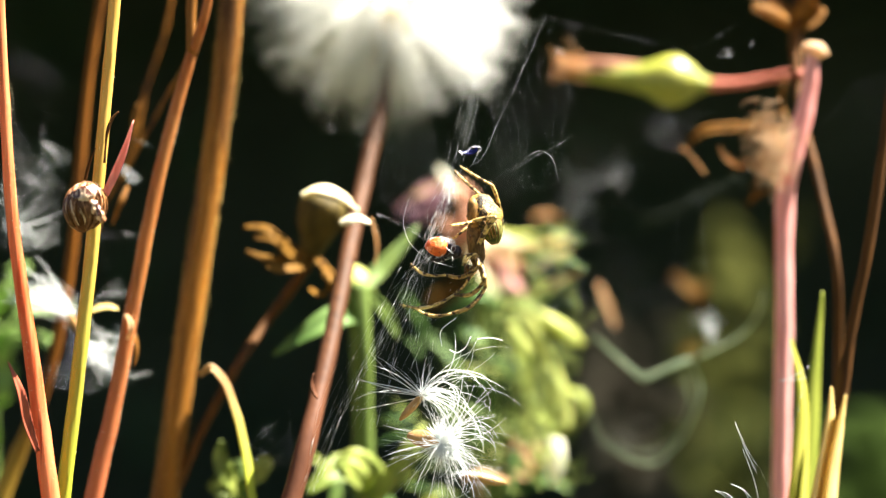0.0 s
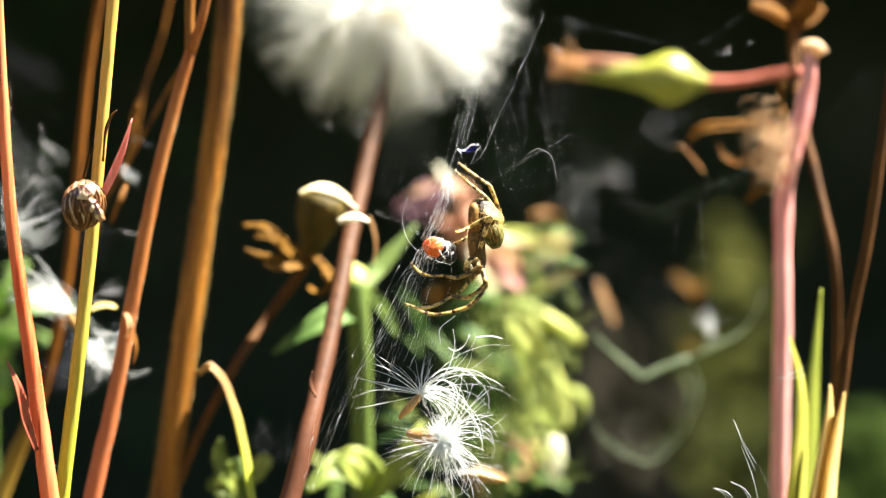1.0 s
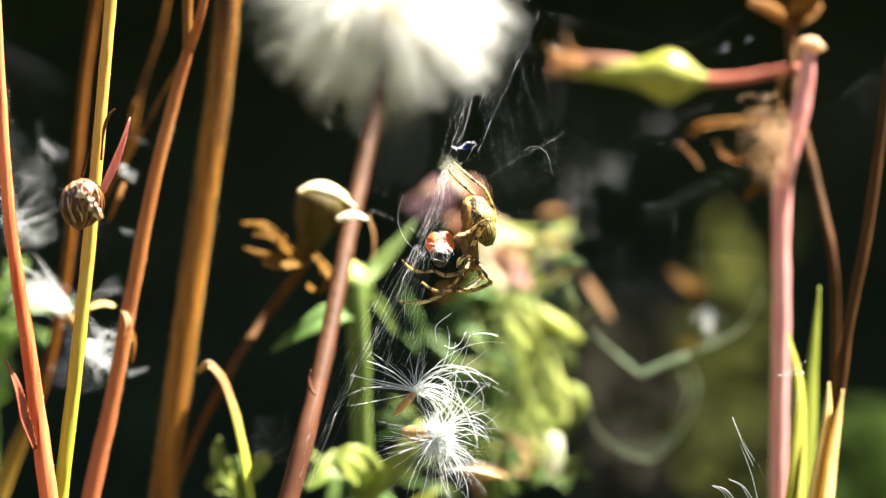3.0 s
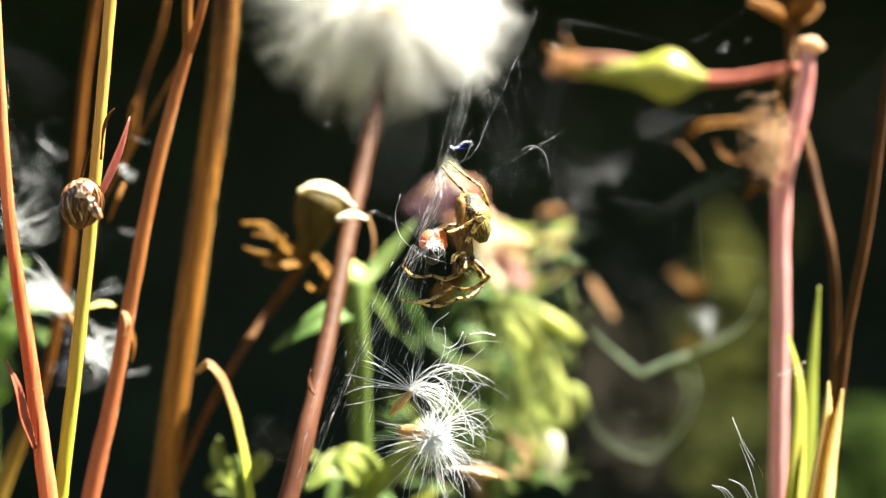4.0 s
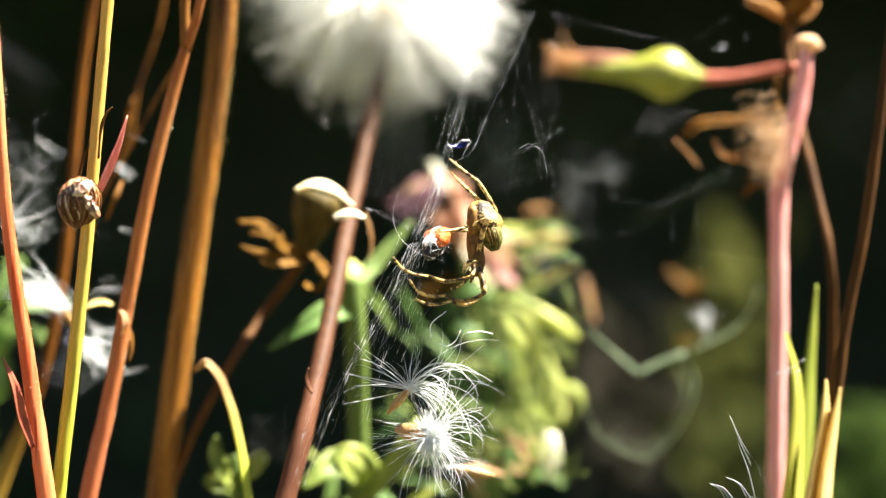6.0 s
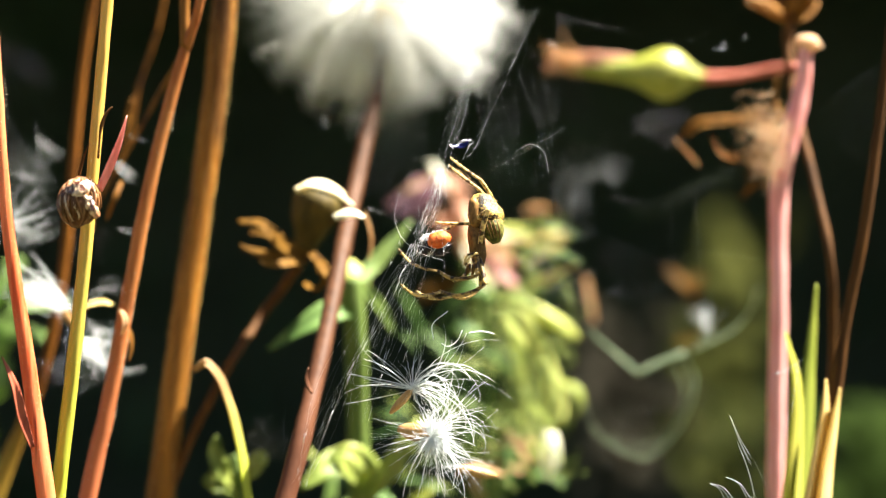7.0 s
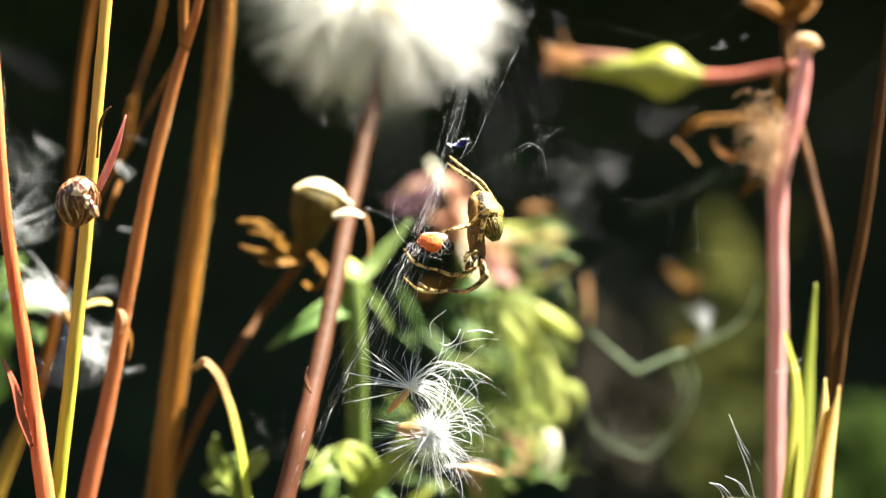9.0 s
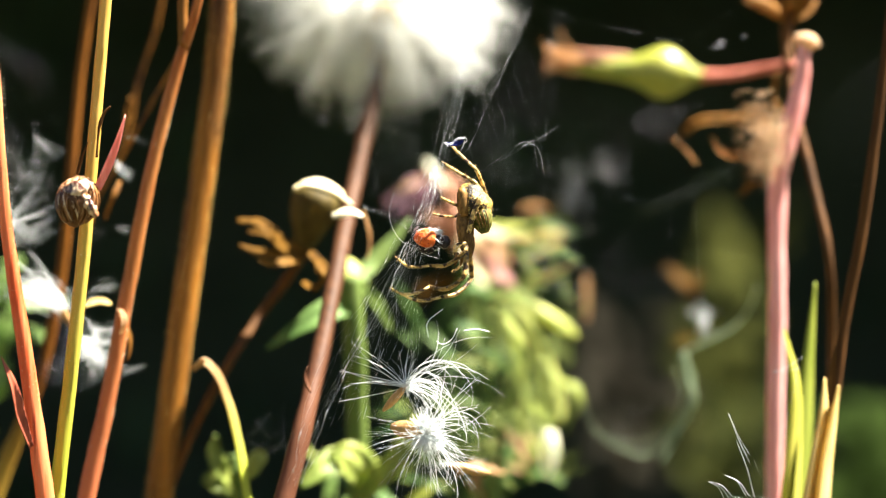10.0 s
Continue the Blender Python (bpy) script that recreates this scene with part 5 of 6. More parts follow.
for pts, n, sp, r in (
        ([(3.0, 175.7, 274.8), (1.7, 171.0, 269.5), (0.7, 169.0, 265.8), (-0.3, 169.0, 262.7), (-0.8, 169.0, 260.5)], 7, 0.5, 0.008),
        ([(-1.0, 169.0, 260.0), (-2.2, 169.0, 257.8), (-4.2, 169.0, 254.3), (-6.4, 170.0, 250.4), (-9.5, 172.6, 243.7), (-10.8, 174.5, 240.4)], 10, 0.8, 0.011),
        ([(-2.2, 169.0, 258.3), (-4.1, 169.0, 254.3), (-6.3, 169.5, 250.3), (-8.6, 170.0, 245.3), (-10.4, 171.0, 240.6)], 3, 0.10, 0.017),
        ([(0.7, 169.0, 265.8), (-0.4, 168.5, 262.3), (-1.3, 168.5, 260.7)], 20, 0.35, 0.012),
        ([(-1.4, 169.0, 260.0), (-3.1, 169.0, 256.5), (-5.2, 169.0, 251.8)], 11, 0.8, 0.012),
        ([(-1.1, 169.0, 260.5), (-2.2, 169.0, 257.4), (-4.2, 169.0, 252.5), (-6.4, 170.0, 245.7)], 10, 0.9, 0.010),
        ([(-0.4, 169.0, 260.0), (-1.4, 169.0, 256.5), (-2.2, 169.0, 252.9)], 8, 0.7, 0.012),
        ([(0.5, 169.0, 265.2), (-0.5, 168.6, 262.3), (-1.2, 168.6, 260.4)], 20, 0.45, 0.009),
        ([(8.2, 172.0, 278.6), (5.4, 170.0, 272.3), (4.3, 170.0, 270.0), (2.4, 169.0, 266.7), (1.4, 169.0, 266.3)], 2, 0.1, 0.006),
        ([(10.5, 173.2, 269.2), (8.0, 172.0, 267.7), (5.4, 171.0, 266.3), (3.0, 170.0, 264.7)], 2, 0.1, 0.007),
        ([(6.8, 170.0, 267.4), (7.6, 170.0, 267.8), (8.5, 170.0, 267.4), (9.1, 170.0, 265.4)], 1, 0.05, 0.008),
        ([(1.2, 169.0, 267.6), (1.8, 169.0, 267.6), (2.3, 169.0, 268.0), (3.0, 169.0, 268.0)], 3, 0.06, 0.03),
        ([(3.0, 169.0, 268.0), (2.4, 169.0, 266.7)], 2, 0.06, 0.025),
        ([(-2.7, 168.0, 263.9), (-3.1, 168.0, 262.0), (-2.6, 168.0, 260.5), (-1.3, 168.0, 259.3), (0.7, 168.0, 258.6)], 1, 0.0, 0.008),
        ([(-5.9, 180.7, 262.9), (-3.9, 177.0, 261.9), (-2.0, 172.0, 260.9)], 2, 0.2, 0.01),
        ([(9.9, 174.5, 278.4), (9.2, 174.5, 273.3), (8.4, 174.5, 268.3), (7.7, 174.5, 264.2)], 5, 1.2, 0.0011),
        ([(7.1, 174.5, 278.4), (8.1, 174.5, 273.8), (9.2, 174.5, 269.2), (9.5, 174.5, 264.6)], 4, 1.0, 0.0011),
        ([(4.4, 174.5, 272.9), (5.1, 174.5, 269.2), (5.6, 174.5, 266.4), (6.4, 174.5, 264.2)], 5, 1.2, 0.0011),
        ([(3.1, 174.5, 275.1), (3.8, 174.5, 271.0), (4.9, 174.5, 266.9), (5.1, 174.5, 264.6)], 4, 0.8, 0.0011),
        ([(5.3, 174.5, 281.2), (3.9, 174.5, 278.4), (2.8, 174.5, 274.3)], 3, 0.4, 0.008),
        ([(-1.2, 169.0, 254.7), (-1.3, 169.0, 252.5), (-1.5, 169.0, 248.5)], 3, 0.3, 0.008),
        ([(0.7, 169.0, 254.7), (-0.2, 169.0, 253.6), (-0.3, 169.0, 252.5)], 1, 0.3, 0.04),
        ([(2.0, 169.0, 253.0), (1.4, 169.0, 252.0), (0.7, 169.0, 251.7), (0.3, 169.0, 252.0)], 1, 0.3, 0.04),
        ([(2.8, 169.0, 252.9), (3.8, 169.0, 253.0), (4.7, 169.0, 252.8)], 1, 0.1, 0.04)):
    for k in range(n):
        off = Vector((rng.gauss(0, sp), rng.gauss(0, sp), rng.gauss(0, sp * 0.4)))
        line = [Vector(p) + off * (0.35 + 0.65 * math.sin(math.pi * (i + 0.5) / len(pts))) + Vector((rng.gauss(0, sp * .35), rng.gauss(0, sp * .35), 0)) for i, p in enumerate(pts)]
        fine = catmull(line, 14)
        if r < 0.004:
            tube(b, fine, [r, r], 1, 3)
        elif n > 1:
            fine = [p + Vector((rng.gauss(0, r * 2.2), rng.gauss(0, r * 2.2), rng.gauss(0, r * 2.2))) for p in fine]
            tube(b, fine, [max(r * 0.2, min(r * 0.5, 0.0022))] * 2, 1, 3)
            j = rng.randint(0, 6)
            while j < len(fine) - 2:
                e = min(len(fine) - 1, j + rng.randint(1, 3))
                tube(b, fine[j:e + 1], [r * 0.7, r * rng.uniform(0.9, 2.1), r * 0.6], 1, 4)
                j = e + rng.randint(6, 28)
        else:
            tube(b, line, [r, r * 0.8], 5, 4)
for k in range(11):
    top, mid, low_end = Vector((-4.0, 171.5, 269.9)), Vector((-4.8, 171.5, 266.8)), Vector((-5.3, 171.5, 263.6))
    o = Vector((k * 0.34 + rng.gauss(0, 0.03), 0, -0.03 * k))
    tube(b, [top + o, mid + o * 1.1, low_end + o * 0.85], [0.0012, 0.0015, 0.0010], 10, 3)
part("silk_strand", b, M_SILK, web, "loose white silk strands")["kind"] = "stuff"
b = bmesh.new()
for k in range(150):
    base, far, wd = (((3.0, 174.5, 274.3), (-0.8, 169.0, 260.7), 1.0), ((-1.3, 169.0, 260.0), (-6.4, 170.0, 250.4), 1.2), ((-4.1, 165.0, 268.7), (-2.2, 167.0, 264.4), 2.0),
                     ((-6.4, 170.0, 250.4), (-9.3, 172.6, 244.2), 0.4), ((7.5, 171.0, 277.1), (2.9, 169.0, 267.2), 0.25))[k % 5]
    p = Vector(base).lerp(Vector(far), rng.random()) + Vector((rng.gauss(0, wd * .5), rng.gauss(0, wd * .5), rng.gauss(0, wd * .5)))
    r = rng.uniform(0.006, 0.019)
    lathe(b, p - Vector((r, 0, r)), p + Vector((r, 0, r * 1.4)), [r * 0.4, r, r * 0.4], 5)
part("speck", b, M_FLUFF, web, "tiny white dust specks on the threads")["kind"] = "stuff"
b = bmesh.new()
blade(b, [(1.4, 169.2, 267.6), (2.1, 169.2, 267.6), (2.5, 169.2, 267.7), (2.7, 169.2, 268.1)], 0.42, (0.3, -0.9, 0.3), 0.1, 4, 0.2)
part("wing_flake", b, M_BLUE, web, "tiny dark blue flake of insect wing")
b = bmesh.new()
for pts, r in (([(23.1, 170.0, 246.3), (24.2, 170.0, 244.0), (25.1, 170.0, 242.6)], 0.013), ([(23.7, 170.0, 244.2), (24.6, 170.0, 241.7), (25.1, 170.0, 239.5)], 0.01),
               ([(21.5, 170.0, 240.9), (22.4, 170.0, 240.6), (23.1, 170.0, 239.7)], 0.018), ([(22.8, 170.0, 241.4), (23.7, 170.0, 241.0), (24.4, 170.0, 239.9)], 0.016),
               ([(27.7, 177.0, 249.1), (28.9, 177.0, 249.4), (29.8, 177.0, 249.8)], 0.014)):
    for k in range(3):
        o = Vector((rng.gauss(0, .12), 0, rng.gauss(0, .12)))
        tube(b, [Vector(p) + o * i for i, p in enumerate(pts)], [r, r * 0.6], 5, 4)
    tube(b, [pts[-1], Vector((28.4, 181.9, 238.0))], [0.004, 0.004], 1, 3)
solo("stray_web", b, M_SILK, (25.1, 170.0, 240.4), "loose white silk strands on the pink stem", "web")


# ---- spider ----
ROOT = Vector((3.3, 170.0, 262.5))
spider = thing("spider", ROOT, "yellow-brown orb spider, head down, wrapping its prey", "spider")
b = bmesh.new()
lathe(b, (2.7, 170.0, 264.3), (3.8, 170.0, 261.0), [0.0447 * k for k in (8, 18, 23, 26, 28, 29, 29, 27, 24, 19, 9)], 28, 0.04, 0.22, 5)
crumple(b, 0.12, 1.6)
abdomen = part("abdomen", b, M_ABD, spider, "golden-brown spotted abdomen")
b = bmesh.new()
lathe(b, (2.3, 169.2, 264.0), (2.5, 169.2, 261.7), [0.0447 * k for k in (5, 9, 11, 12, 11, 8)], 14, 0.0, 0.2)
part("underside", b, M_CEPH, spider, "dark brown underside")
b = bmesh.new()
lathe(b, (3.6, 169.3, 262.6), (4.1, 169.5, 260.4), [0.0447 * k for k in (5, 15, 19, 19, 15, 7)], 16, 0.05, 0.12, 5)
part("flank", b, M_ABDG, spider, "green-striped flank")
for k in range(4):
    b = bmesh.new()
    x = -8 + 6.5 * k
    tube(b, [Vector((3.6, 168.4, 262.2)) + Vector((x * 0.0447, 0.012 * x * x * 0.0447, 0)),
             Vector((3.8, 168.3, 261.5)) + Vector((x * 0.0447, 0.012 * x * x * 0.0447, 0)),
             Vector((4.0, 168.6, 260.8)) + Vector((x * 0.0447 * 0.7, 0.012 * x * x * 0.0447, 0))], [0.04, 0.06, 0.03], 4, 6)
    part("stripe", b, M_CEPH, spider, "dark flank stripe")
b = bmesh.new()
lathe(b, (2.4, 169.6, 262.2), (2.8, 169.6, 258.4), [0.0447 * k for k in (8, 12, 14, 15, 15, 14, 13, 11, 7)], 18, 0.0, 0.14)
crumple(b, 0.06, 2.0)
part("cephalothorax", b, M_CEPH, spider, "brown head and thorax")
for dx in (-4, 5):
    b = bmesh.new()
    lathe(b, Vector((2.2, 169.6, 258.8)) + Vector((dx * 0.05, 0, 0)), Vector((1.9, 169.4, 257.8)) + Vector((dx * 0.05, 0, 0)), [0.1, 0.2, 0.2, 0.12, 0.04], 8)
    part("fang", b, M_CEPH, spider)
    b = bmesh.new()
    tube(b, [Vector((2.4, 169.2, 259.1)) + Vector((dx * 0.04, 0, 0)), (2.6, 168.6, 259.6), Vector((1.9, 168.4, 259.4)) + Vector((dx * 0.04, 0, 0)), Vector((1.6, 168.4, 258.7))], [0.1, 0.1, 0.09, 0.12], 5, 7)
    part("palp", b, M_LEG, spider, "short pale feeler")
b = bmesh.new()
for k in range(6):
    c = Vector((2.2, 169.3, 258.5)) + Vector(((k % 3 - 1) * 0.22, -0.08, (k // 3) * 0.18))
    lathe(b, c - Vector((0, 0.06, 0)), c + Vector((0, 0.06, 0)), [0.03, 0.07, 0.03], 6)
part("eye", b, M_BLACK, spider, "small black eyes")
b = bmesh.new()
for k in range(240):
    a, f = rng.uniform(0, 6.283), rng.uniform(0.05, 0.95)
    c = Vector((2.8, 170.0, 264.2)).lerp(Vector((3.8, 170.0, 260.9)), f)
    d = Vector((math.cos(a), math.sin(a), rng.uniform(-0.6, 0.3))).normalized()
    rad = 1.32 * math.sin(math.pi * f) ** 0.6
    hair(b, [c + d * rad * 0.9, c + d * (rad + rng.uniform(0.15, 0.4))], 0.012, 0.006)
part("bristle", b, M_LEG, spider, "fine pale bristles")["kind"] = "stuff"

# Rows of each leg: seconds, then knee, ankle and tip as (x, z) in millimetres.
LEGS = (
    ("hind", 0.9, (3.0, 170.6, 260.5), (
        (0, (4.65, 262.82), (3.93, 265.05), (1.39, 266.62)), (1, (4.66, 262.58), (3.81, 264.90), (1.35, 266.74)), (2, (4.31, 262.58), (3.41, 264.37), (1.35, 266.74)),
        (2.5, (4.60, 262.37), (3.62, 264.43), (1.48, 266.57)), (4, (4.01, 262.61), (3.20, 264.62), (0.74, 266.63)), (4.5, (4.26, 262.36), (3.50, 264.46), (1.39, 266.61)),
        (5, (4.69, 262.43), (3.25, 264.93), (0.89, 266.81)), (5.5, (4.72, 262.39), (3.29, 264.89), (0.97, 266.77)), (7, (4.75, 262.93), (3.41, 265.03), (1.08, 266.82)),
        (7.5, (4.68, 263.36), (3.52, 265.28), (1.19, 266.94)), (8, (4.61, 263.21), (3.45, 265.26), (1.08, 266.92)), (9, (4.82, 263.00), (3.48, 264.88), (1.11, 266.84)),
        (10, (4.05, 263.59), (3.20, 265.74), (1.14, 267.84)))),
    ("hind", 1.0, (2.8, 170.3, 260.6), (
        (0, (4.29, 263.08), (2.95, 264.29), (0.94, 266.30)), (1, (4.31, 262.80), (3.28, 264.14), (1.04, 266.16)), (2, (3.86, 262.67), (3.05, 264.05), (1.27, 265.71)),
        (2.5, (4.16, 262.46), (2.86, 264.02), (0.94, 265.90)), (4, (3.42, 262.47), (2.40, 263.81), (0.16, 266.32)), (4.5, (3.72, 262.36), (2.47, 263.70), (0.05, 266.61)),
        (5, (4.33, 262.11), (3.12, 263.55), (0.66, 266.00)), (5.5, (4.36, 262.07), (3.07, 263.55), (1.14, 265.65)), (7, (4.39, 262.80), (3.18, 264.41), (0.95, 266.29)),
        (7.5, (4.32, 263.23), (3.21, 264.70), (0.88, 266.49)), (8, (4.26, 263.03), (3.45, 264.28), (0.90, 266.34)), (9, (4.37, 263.09), (3.03, 264.79), (1.02, 266.31)),
        (10, (3.74, 263.50), (3.07, 264.75), (0.52, 266.41)))),
    ("middle", 1.0, (2.8, 168.8, 260.4), (
        (0, (4.11, 262.50), (2.28, 262.15), (0.58, 261.83)), (1, (3.95, 262.40), (2.16, 261.55), (1.04, 261.15)), (2, (3.59, 262.22), (2.61, 261.51), (1.44, 261.37)),
        (2.5, (3.89, 261.92), (2.50, 260.89), (1.61, 260.58)), (4, (3.47, 262.16), (1.86, 261.40), (0.61, 260.95)), (4.5, (3.63, 262.00), (1.71, 261.24), (0.28, 260.75)),
        (5, (3.88, 261.89), (2.54, 261.27), (0.21, 260.86)), (5.5, (3.92, 261.85), (2.49, 261.31), (0.34, 260.78)), (7, (4.03, 262.62), (2.87, 261.55), (-0.17, 261.64)),
        (7.5, (4.05, 263.05), (2.45, 261.80), (0.75, 261.35)), (8, (4.26, 262.85), (2.47, 261.55), (1.13, 261.01)), (9, (4.10, 262.64), (2.67, 261.39), (1.24, 261.03)),
        (10, (3.51, 263.41), (2.26, 262.70), (0.38, 263.50)))),
    ("middle", 0.8, (2.4, 170.8, 260.3), (
        (0, (2.15, 261.74), (1.25, 261.16), (0.27, 260.58)), (2.5, (2.46, 260.76), (1.61, 260.45), (0.72, 260.13)), (5, (2.45, 261.00), (1.56, 261.09), (0.44, 260.73)),
        (7.5, (2.53, 262.06), (1.46, 261.97), (0.30, 261.44)), (9, (2.58, 261.30), (1.60, 261.21), (0.35, 260.76)), (10, (2.53, 262.38), (1.50, 261.98), (-0.29, 262.25)))),
    ("front", 0.9, (2.5, 168.9, 259.5), (
        (0, (2.77, 258.61), (0.27, 257.94), (-2.55, 258.88)), (1, (2.83, 258.47), (0.15, 257.75), (-2.45, 258.82)), (2, (2.47, 258.11), (-0.21, 257.57), (-2.80, 259.00)),
        (2.5, (2.06, 258.08), (-0.40, 257.99), (-3.00, 259.02)), (4, (1.95, 258.00), (-0.60, 257.55), (-2.97, 258.36)), (4.5, (2.02, 258.11), (-0.53, 257.44), (-2.90, 258.11)),
        (5, (2.09, 257.42), (-1.13, 257.47), (-3.59, 258.27)), (5.5, (2.40, 257.60), (-1.09, 257.42), (-3.46, 258.59)), (7, (3.05, 257.43), (0.05, 257.79), (-3.08, 259.58)),
        (7.5, (2.98, 257.86), (0.08, 257.99), (-3.05, 259.56)), (8, (3.09, 257.75), (0.32, 257.57), (-2.27, 258.65)), (9, (2.94, 257.95), (0.13, 257.81), (-2.56, 259.51)),
        (10, (2.26, 259.25), (-0.51, 258.14), (-3.19, 258.90)))),
    ("front", 1.0, (2.6, 169.4, 259.6), (
        (0, (3.26, 257.59), (0.94, 256.38), (-3.40, 255.62)), (1, (3.41, 257.21), (0.82, 256.10), (-2.98, 255.61)), (2, (4.13, 257.84), (0.91, 257.13), (-3.56, 255.78)),
        (2.5, (4.16, 256.96), (0.94, 256.74), (-3.53, 255.80)), (4, (3.87, 257.47), (0.97, 256.57), (-3.28, 255.68)), (4.5, (3.99, 257.62), (1.04, 256.46), (-3.43, 255.57)),
        (5, (3.97, 255.90), (0.89, 255.81), (-1.80, 257.20)), (5.5, (3.74, 256.04), (0.70, 255.82), (-1.90, 257.38)), (7, (3.67, 256.72), (0.28, 256.14), (-2.85, 256.81)),
        (7.5, (4.50, 258.49), (1.19, 256.21), (-2.03, 257.15)), (8, (4.66, 258.02), (0.99, 255.96), (-2.45, 257.30)), (9, (3.93, 257.28), (0.89, 256.20), (-2.56, 257.28)),
        (10, (2.17, 257.24), (-0.51, 256.44), (-3.64, 256.44)))),
    ("front", 1.0, (2.6, 170.6, 259.5), (
        (0, (3.40, 256.92), (0.72, 254.86), (-2.19, 255.22)), (1, (3.59, 256.86), (0.82, 254.80), (-2.18, 255.16)), (2, (3.23, 256.90), (0.91, 256.01), (-1.33, 257.13)),
        (2.5, (3.26, 257.54), (0.94, 256.56), (-1.30, 257.54)), (4, (3.56, 257.02), (1.19, 255.68), (-1.49, 255.32)), (4.5, (3.81, 257.22), (1.26, 255.88), (-1.56, 255.16)),
        (5, (4.06, 255.81), (1.11, 255.63), (-1.57, 255.19)), (5.5, (3.83, 255.95), (1.14, 255.50), (-1.76, 255.37)), (7, (3.50, 256.54), (1.17, 255.78), (-1.73, 256.23)),
        (7.5, (3.52, 256.88), (1.19, 256.07), (-1.58, 256.52)), (8, (3.23, 256.41), (0.77, 255.87), (-1.82, 256.50)), (9, (3.70, 257.05), (1.24, 256.20), (-1.35, 256.74)),
        (10, (2.89, 257.15), (0.38, 255.63), (-2.66, 255.81)))),
    ("middle", 0.8, (2.3, 170.4, 259.4), (
        (0, (2.59, 258.26), (1.88, 257.36), (1.07, 256.56)), (2.5, (2.64, 257.90), (1.61, 257.09), (0.94, 256.42)), (5, (2.72, 257.87), (2.27, 256.97), (1.11, 256.30)),
        (7.5, (2.76, 258.44), (1.86, 257.86), (1.19, 257.50)), (10, (2.53, 259.03), (1.95, 258.14), (1.28, 257.60)))))
# The spider's way: seconds, x, z of its abdomen's middle.
WAY = ((0, (3.31, 262.50)), (0.5, (3.32, 262.23)), (1, (3.50, 262.00)), (1.5, (3.14, 261.91)), (2, (2.96, 261.91)), (2.5, (3.26, 261.88)), (3.8, (2.62, 262.35)),
       (4.2, (2.65, 262.15)), (4.5, (2.91, 262.00)), (5, (3.70, 261.53)), (5.5, (3.69, 261.49)), (7, (3.85, 262.08)), (7.5, (3.74, 262.60)),
       (8, (3.59, 262.36)), (8.5, (3.78, 262.25)), (9, (3.88, 262.20)), (9.5, (3.50, 262.45)), (10, (3.07, 262.79)))


def way_at(t):
    for (t0, a), (t1, c) in zip(WAY, WAY[1:]):
        if t <= t1:
            f = (t - t0) / (t1 - t0)
            return (a[0] + (c[0] - a[0]) * f, a[1] + (c[1] - a[1]) * f)
    return WAY[-1][1]


def bone(length, r0, r1, bow):
    """A leg piece along +x with a slight bow and short bristles, in millimetres."""
    b = bmesh.new()
    tube(b, [(0, 0, 0), (length * 0.3, 0, bow * 0.8), (length * 0.65, 0, bow), (length, 0, 0)], [r0 * 0.8, r0, r0 * 0.9, r1], 4, 8, 0.15)
    q = random.Random(int(length * 1000))
    for k in range(int(length * 11)):
        f, a = q.random(), q.uniform(0, 6.283)
        c = Vector((length * f, 0, bow * math.sin(math.pi * f)))
        d = Vector((0.5, math.cos(a), math.sin(a))).normalized()
        hair(b, [c, c + d * q.uniform(0.18, 0.36)], 0.015, 0.007)
    return b


def aim_pose(p, q):
    """The pose at p (mm) whose x axis points to q, its z axis kept in the web's plane."""
    x = (q - p).normalized()
    z = x.cross(Vector((0, 1, 0)))
    z = z.normalized() if z.length > 0.05 else Vector((0, 0, 1))
    y = z.cross(x)
    m = Matrix((x, y, z)).transposed().to_4x4()
    m.translation = p * MM
    return m


LEG_KEYS = []
for kind, girth, hip, table in LEGS:
    h = Vector(hip) - ROOT
    joints = []
    for t, *js in table:
        r = way_at(t)
        joints.append((t, [(h.x, h.z)] + [(j[0] - r[0], j[1] - r[1]) for j in js]))
    lens = []
    for i in range(3):
        ds = sorted(math.dist(j[i], j[i + 1]) for t, j in joints)
        lens.append(ds[-1] * 1.01)
    lead = 1 if hip[1] > 170 else -1
    bones = []
    for i, (nm, r0, r1, bow) in enumerate((("femur", 0.24, 0.17, 0.10), ("tibia", 0.19, 0.14, -0.05), ("tarsus", 0.14, 0.07, 0.06))):
        if kind == "front" and i:
            bow = 0.12 * lens[i]
        # Front femur and tibia take the copy that has shadow in its colour.
        o = part(nm, bone(lens[i], r0 * girth, r1 * girth, bow), M_LEGSHADE if kind == "front" and i < 2 else M_LEG, spider, at=(0, 0, 0))
        o.location = (0, 0, 0)
        bones.append(o)
    rows = [[], [], []]
    for t, j in joints:
        p = h.copy()
        for i in range(3):
            dx, dz = j[i + 1][0] - p.x, j[i + 1][1] - p.z
            flat = min(math.hypot(dx, dz), lens[i])
            k = flat / max(1e-6, math.hypot(dx, dz))
            dy = math.sqrt(max(0, lens[i] ** 2 - flat ** 2)) * (lead if i != 1 else -lead) * 0.999
            q = p + Vector((dx * k, dy, dz * k))
            rows[i].append((t, aim_pose(p, q)))
            p = q
    LEG_KEYS.append((bones, rows))

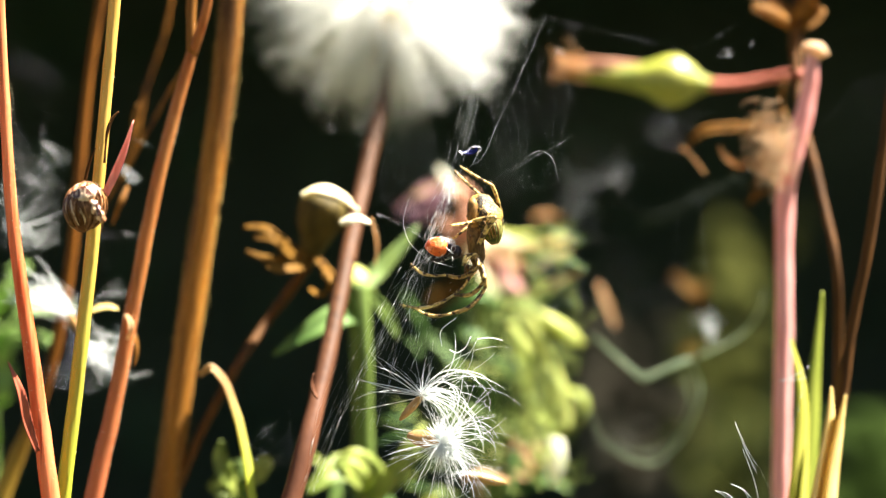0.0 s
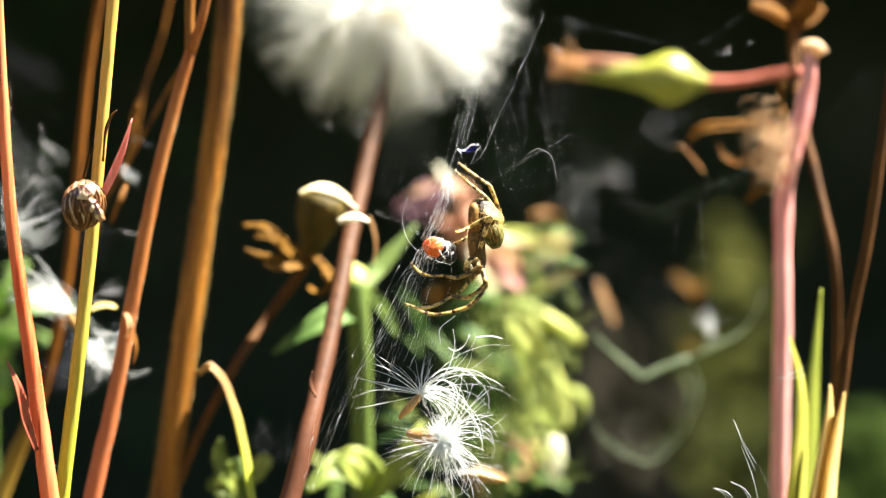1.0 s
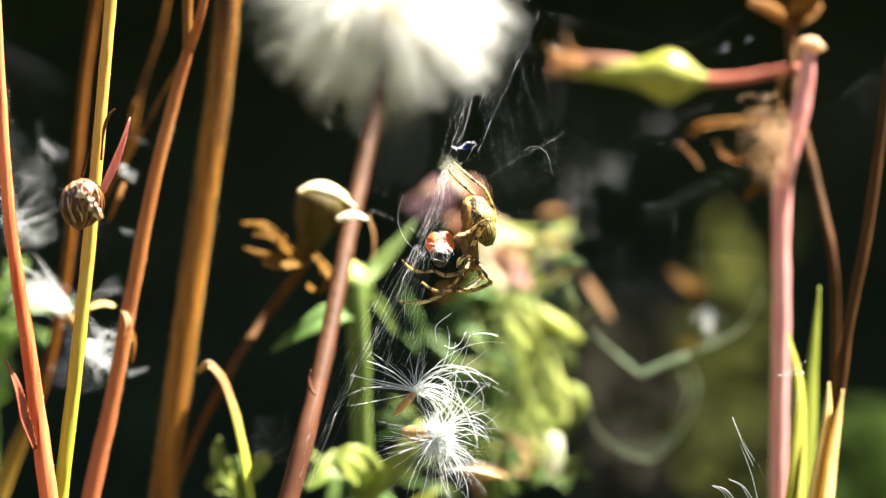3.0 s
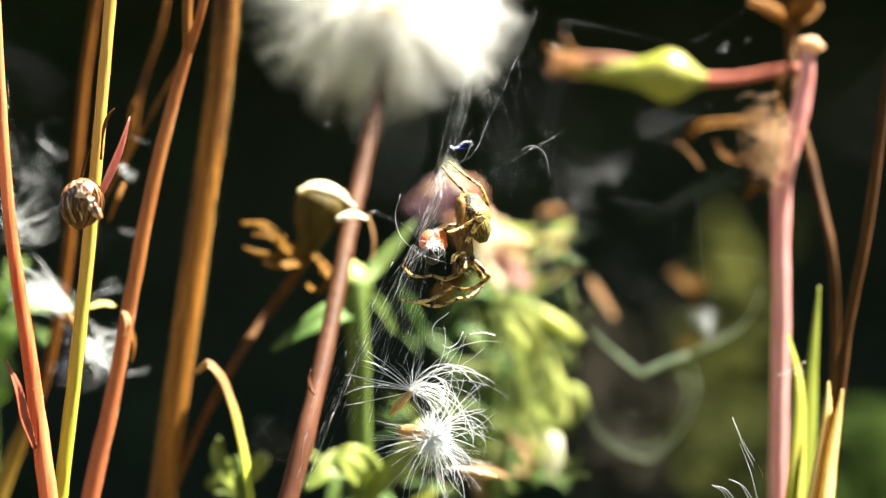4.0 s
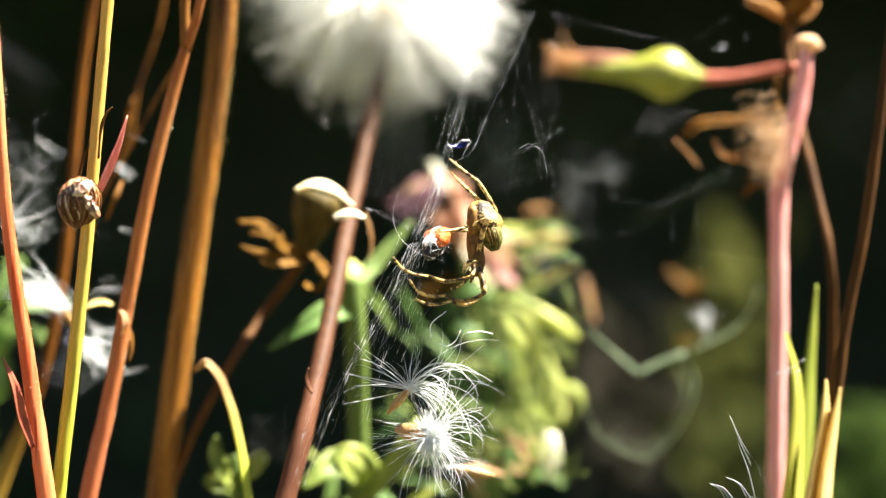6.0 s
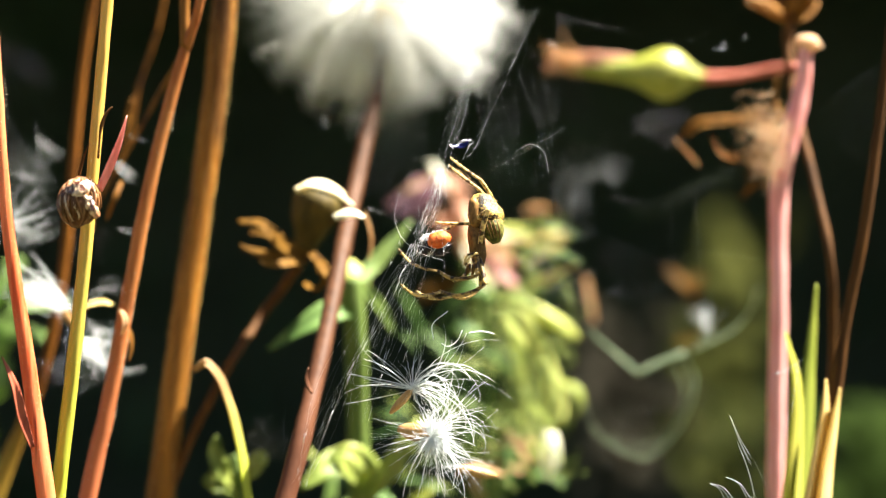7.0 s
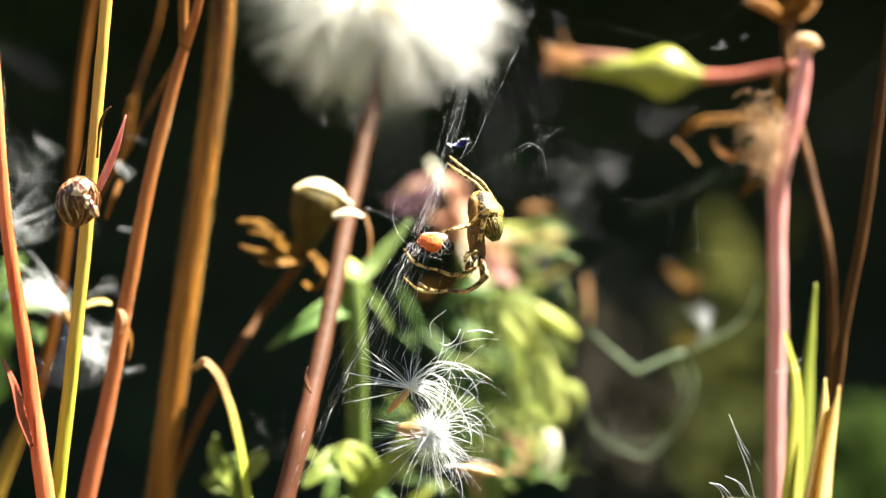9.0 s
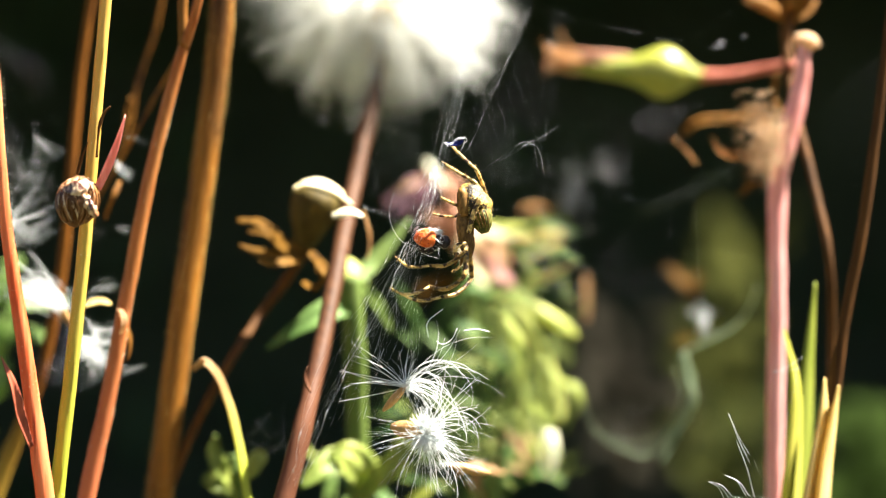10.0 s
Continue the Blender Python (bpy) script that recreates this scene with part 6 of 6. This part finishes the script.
# ---- prey ----
PREY = Vector((-0.3, 169.3, 260.2))
prey = thing("beetle", PREY, "small orange beetle wrapped in white silk", "insect")
s = 0.0444
for side in (-1, 1):
    b = bmesh.new()
    lathe(b, PREY + Vector((-27 * s, side * 0.48, 0.1)), PREY + Vector((11 * s, side * 0.44, 0.1)), [s * k for k in (4, 11, 15, 16, 16, 14, 8)], 18, 0.0, 0.14)
    crumple(b, 0.14, 1.5)
    part("wing_case", b, M_ELY, prey, "glossy orange wing case")
b = bmesh.new()
lathe(b, PREY + Vector((8 * s, 0, 0.0)), PREY + Vector((22 * s, 0, -0.1)), [s * k for k in (7, 12, 13, 12, 8)], 14, 0.0, 0.1)
crumple(b, 0.12, 1.8)
part("thorax", b, M_BLACK, prey)
b = bmesh.new()
lathe(b, PREY + Vector((18 * s, -0.1, -0.1)), PREY + Vector((37 * s, -0.1, -0.25)), [s * k for k in (6, 11, 13, 11, 5)], 12, 0.0, 0.1)
part("head", b, M_BLACK, prey, "black head")
b = bmesh.new()
lathe(b, PREY + Vector((-24 * s, 0.1, -0.55)), PREY + Vector((14 * s, 0.1, -0.65)), [s * k for k in (4, 9, 12, 12, 9, 4)], 12, 0.0, 0.1)
part("belly", b, M_BLACK, prey, "dark underside")
for k in range(6):
    x = (-14 + 9 * (k // 2)) * s
    y = -0.35 if k % 2 else 0.35
    b = bmesh.new()
    tube(b, [PREY + Vector((x, y, -0.7)), PREY + Vector((x + 0.2, y * 2.2, -1.0)), PREY + Vector((x - 0.2, y * 1.4, -1.2))], [0.08, 0.06, 0.03], 3, 6)
    part("leg", b, M_BLACK, prey)
b = bmesh.new()
for k in range(46):
    a, tw = rng.uniform(0, 6.283), rng.uniform(-0.5, 0.5)
    x = rng.uniform(-26, 24) * s
    pts = []
    for j in range(4):
        xx = max(-30 * s, min(32 * s, x + tw * (j - 1.5) + rng.gauss(0, 0.06)))
        rr = 20.5 * s * math.sqrt(max(0.12, 1 - (xx / (36 * s)) ** 2))
        pts.append(PREY + Vector((xx, math.cos(a + j * 0.4) * rr, math.sin(a + j * 0.4) * rr)))
    tube(b, pts, [0.008, rng.uniform(0.010, 0.034), 0.008], 3, 3)
for k in range(70):
    c = PREY + Vector((rng.uniform(-2, 18) * s, rng.gauss(0, 0.35), 0.42 + rng.uniform(0, 0.3)))
    d = Vector((rng.gauss(0, 1), rng.gauss(0, 0.6), rng.gauss(0, 0.4))).normalized() * rng.uniform(0.2, 0.5)
    tube(b, [c - d, c + Vector((0, 0, 0.12)), c + d - Vector((0, 0, 0.1))], [0.012, 0.03, 0.012], 3, 3)
part("wrapping", b, M_SILK, prey, "white silk strands around the beetle")["kind"] = "stuff"


# ---- motions ----
def motions():
    """The spider turns its prey; web, seeds, beetle and faded flower sway in the air."""
    walk(spider, [(t, pose(x * MM, ROOT.y * MM, z * MM)) for t, (x, z) in WAY])
    for bones, rows in LEG_KEYS:
        for o, r in zip(bones, rows):
            if r[0][0] > 0:
                r.insert(0, (0, r[0][1]))
            walk(o, r)
    walk(prey, [(t, pose(x * MM, PREY.y * MM, z * MM, roll, tilt, yaw)) for t, (x, z), roll, tilt, yaw in (
        (0, (-0.18, 260.04), 0, 5, 0), (0.5, (-0.22, 259.90), 0, 12, -10), (1, (-0.25, 259.81), 2, 22, -22), (1.5, (-0.17, 259.86), 4, 34, -38),
        (2, (-0.08, 259.95), 4, 46, -56), (2.5, (0.22, 259.85), 4, 56, -74), (4, (-0.46, 260.05), 2, 60, -95), (4.5, (-0.21, 260.15), 0, 60, -104),
        (5, (-0.01, 260.25), 0, 58, -112), (5.5, (-0.11, 260.2), 0, 54, -122), (7, (-0.08, 260.05), 4, 20, -190), (7.5, (-0.15, 260.01), 8, 0, -245),
        (8, (-0.04, 259.99), 8, -2, -285), (8.5, (-0.02, 259.93), 6, 4, -330), (9, (-0.19, 259.87), 4, 6, -344), (9.5, (-0.35, 260.03), 0, 4, -354), (10, (-0.51, 260.19), 0, 2, -360))])
    q = JOINT * MM
    walk(snapped, [(t, pose(q.x, q.y, q.z, 0, turn, 0)) for t, turn in ((0, 0), (9.5, 0), (9.6, -3), (9.7, -76), (9.8, -80), (10, -80))])
    q = (ELBOW - JOINT) * MM
    walk(loose_end, [(t, pose(q.x, q.y, q.z, 0, turn, 0)) for t, turn in ((0, 0), (9.5, 0), (9.6, 4), (9.7, -12), (9.8, -22), (10, -22))])
    sway = ((0, 0, 0), (1, 0.4, 0), (2, -3, 0), (2.5, -3.5, -0.5), (4, -12, -2), (4.5, -3, -1), (5, -12, -2), (5.5, -14, -2),
            (7, -7.5, -1.5), (7.5, -8, -2.5), (8, -11, -2), (8.5, -8, -1), (9, -10, -2), (9.5, -14, -3), (10, -17, -3.5))
    walk(dry_tip, [(t, pose(TIP.x * MM + x * MM, TIP.y * MM, TIP.z * MM, 0, -lean, 0)) for t, lean, x in (
        (0, 21, 0.6), (1, 22, 0.6), (2.5, 28, -0.4), (3.8, 37, -0.5), (4.1, 30, 0.2), (4.5, 30, -0.5), (5.5, 16, -0.4), (7.5, 10, -0.2), (8.5, 6, -0.1), (10, 0, 0))])
    p = faded.location.copy()
    walk(faded, [(t, Matrix.Translation(p + Vector((x, 0, 0)) * MM)) for t, x in (
        (0, 0), (2, 0), (2.5, 0.2), (2.9, 0.9), (3.4, 2.4), (3.8, 2.7), (3.9, 2.1), (4.0, 1.2), (4.2, 0.6), (4.5, 0.2), (5, 0), (6.2, -0.2), (7, -0.2), (8, -0.2), (9, -0.3), (10, -0.5))])
    s = 0.0444
    for ob, k in [(web, 0.7)] + [(o, 1.1) for o in TUFTS]:
        p = ob.location.copy()
        walk(ob, [(t, Matrix.Translation(p + Vector((x * s * k, 0, -z * s * k)) * MM)) for t, x, z in sway])


motions()
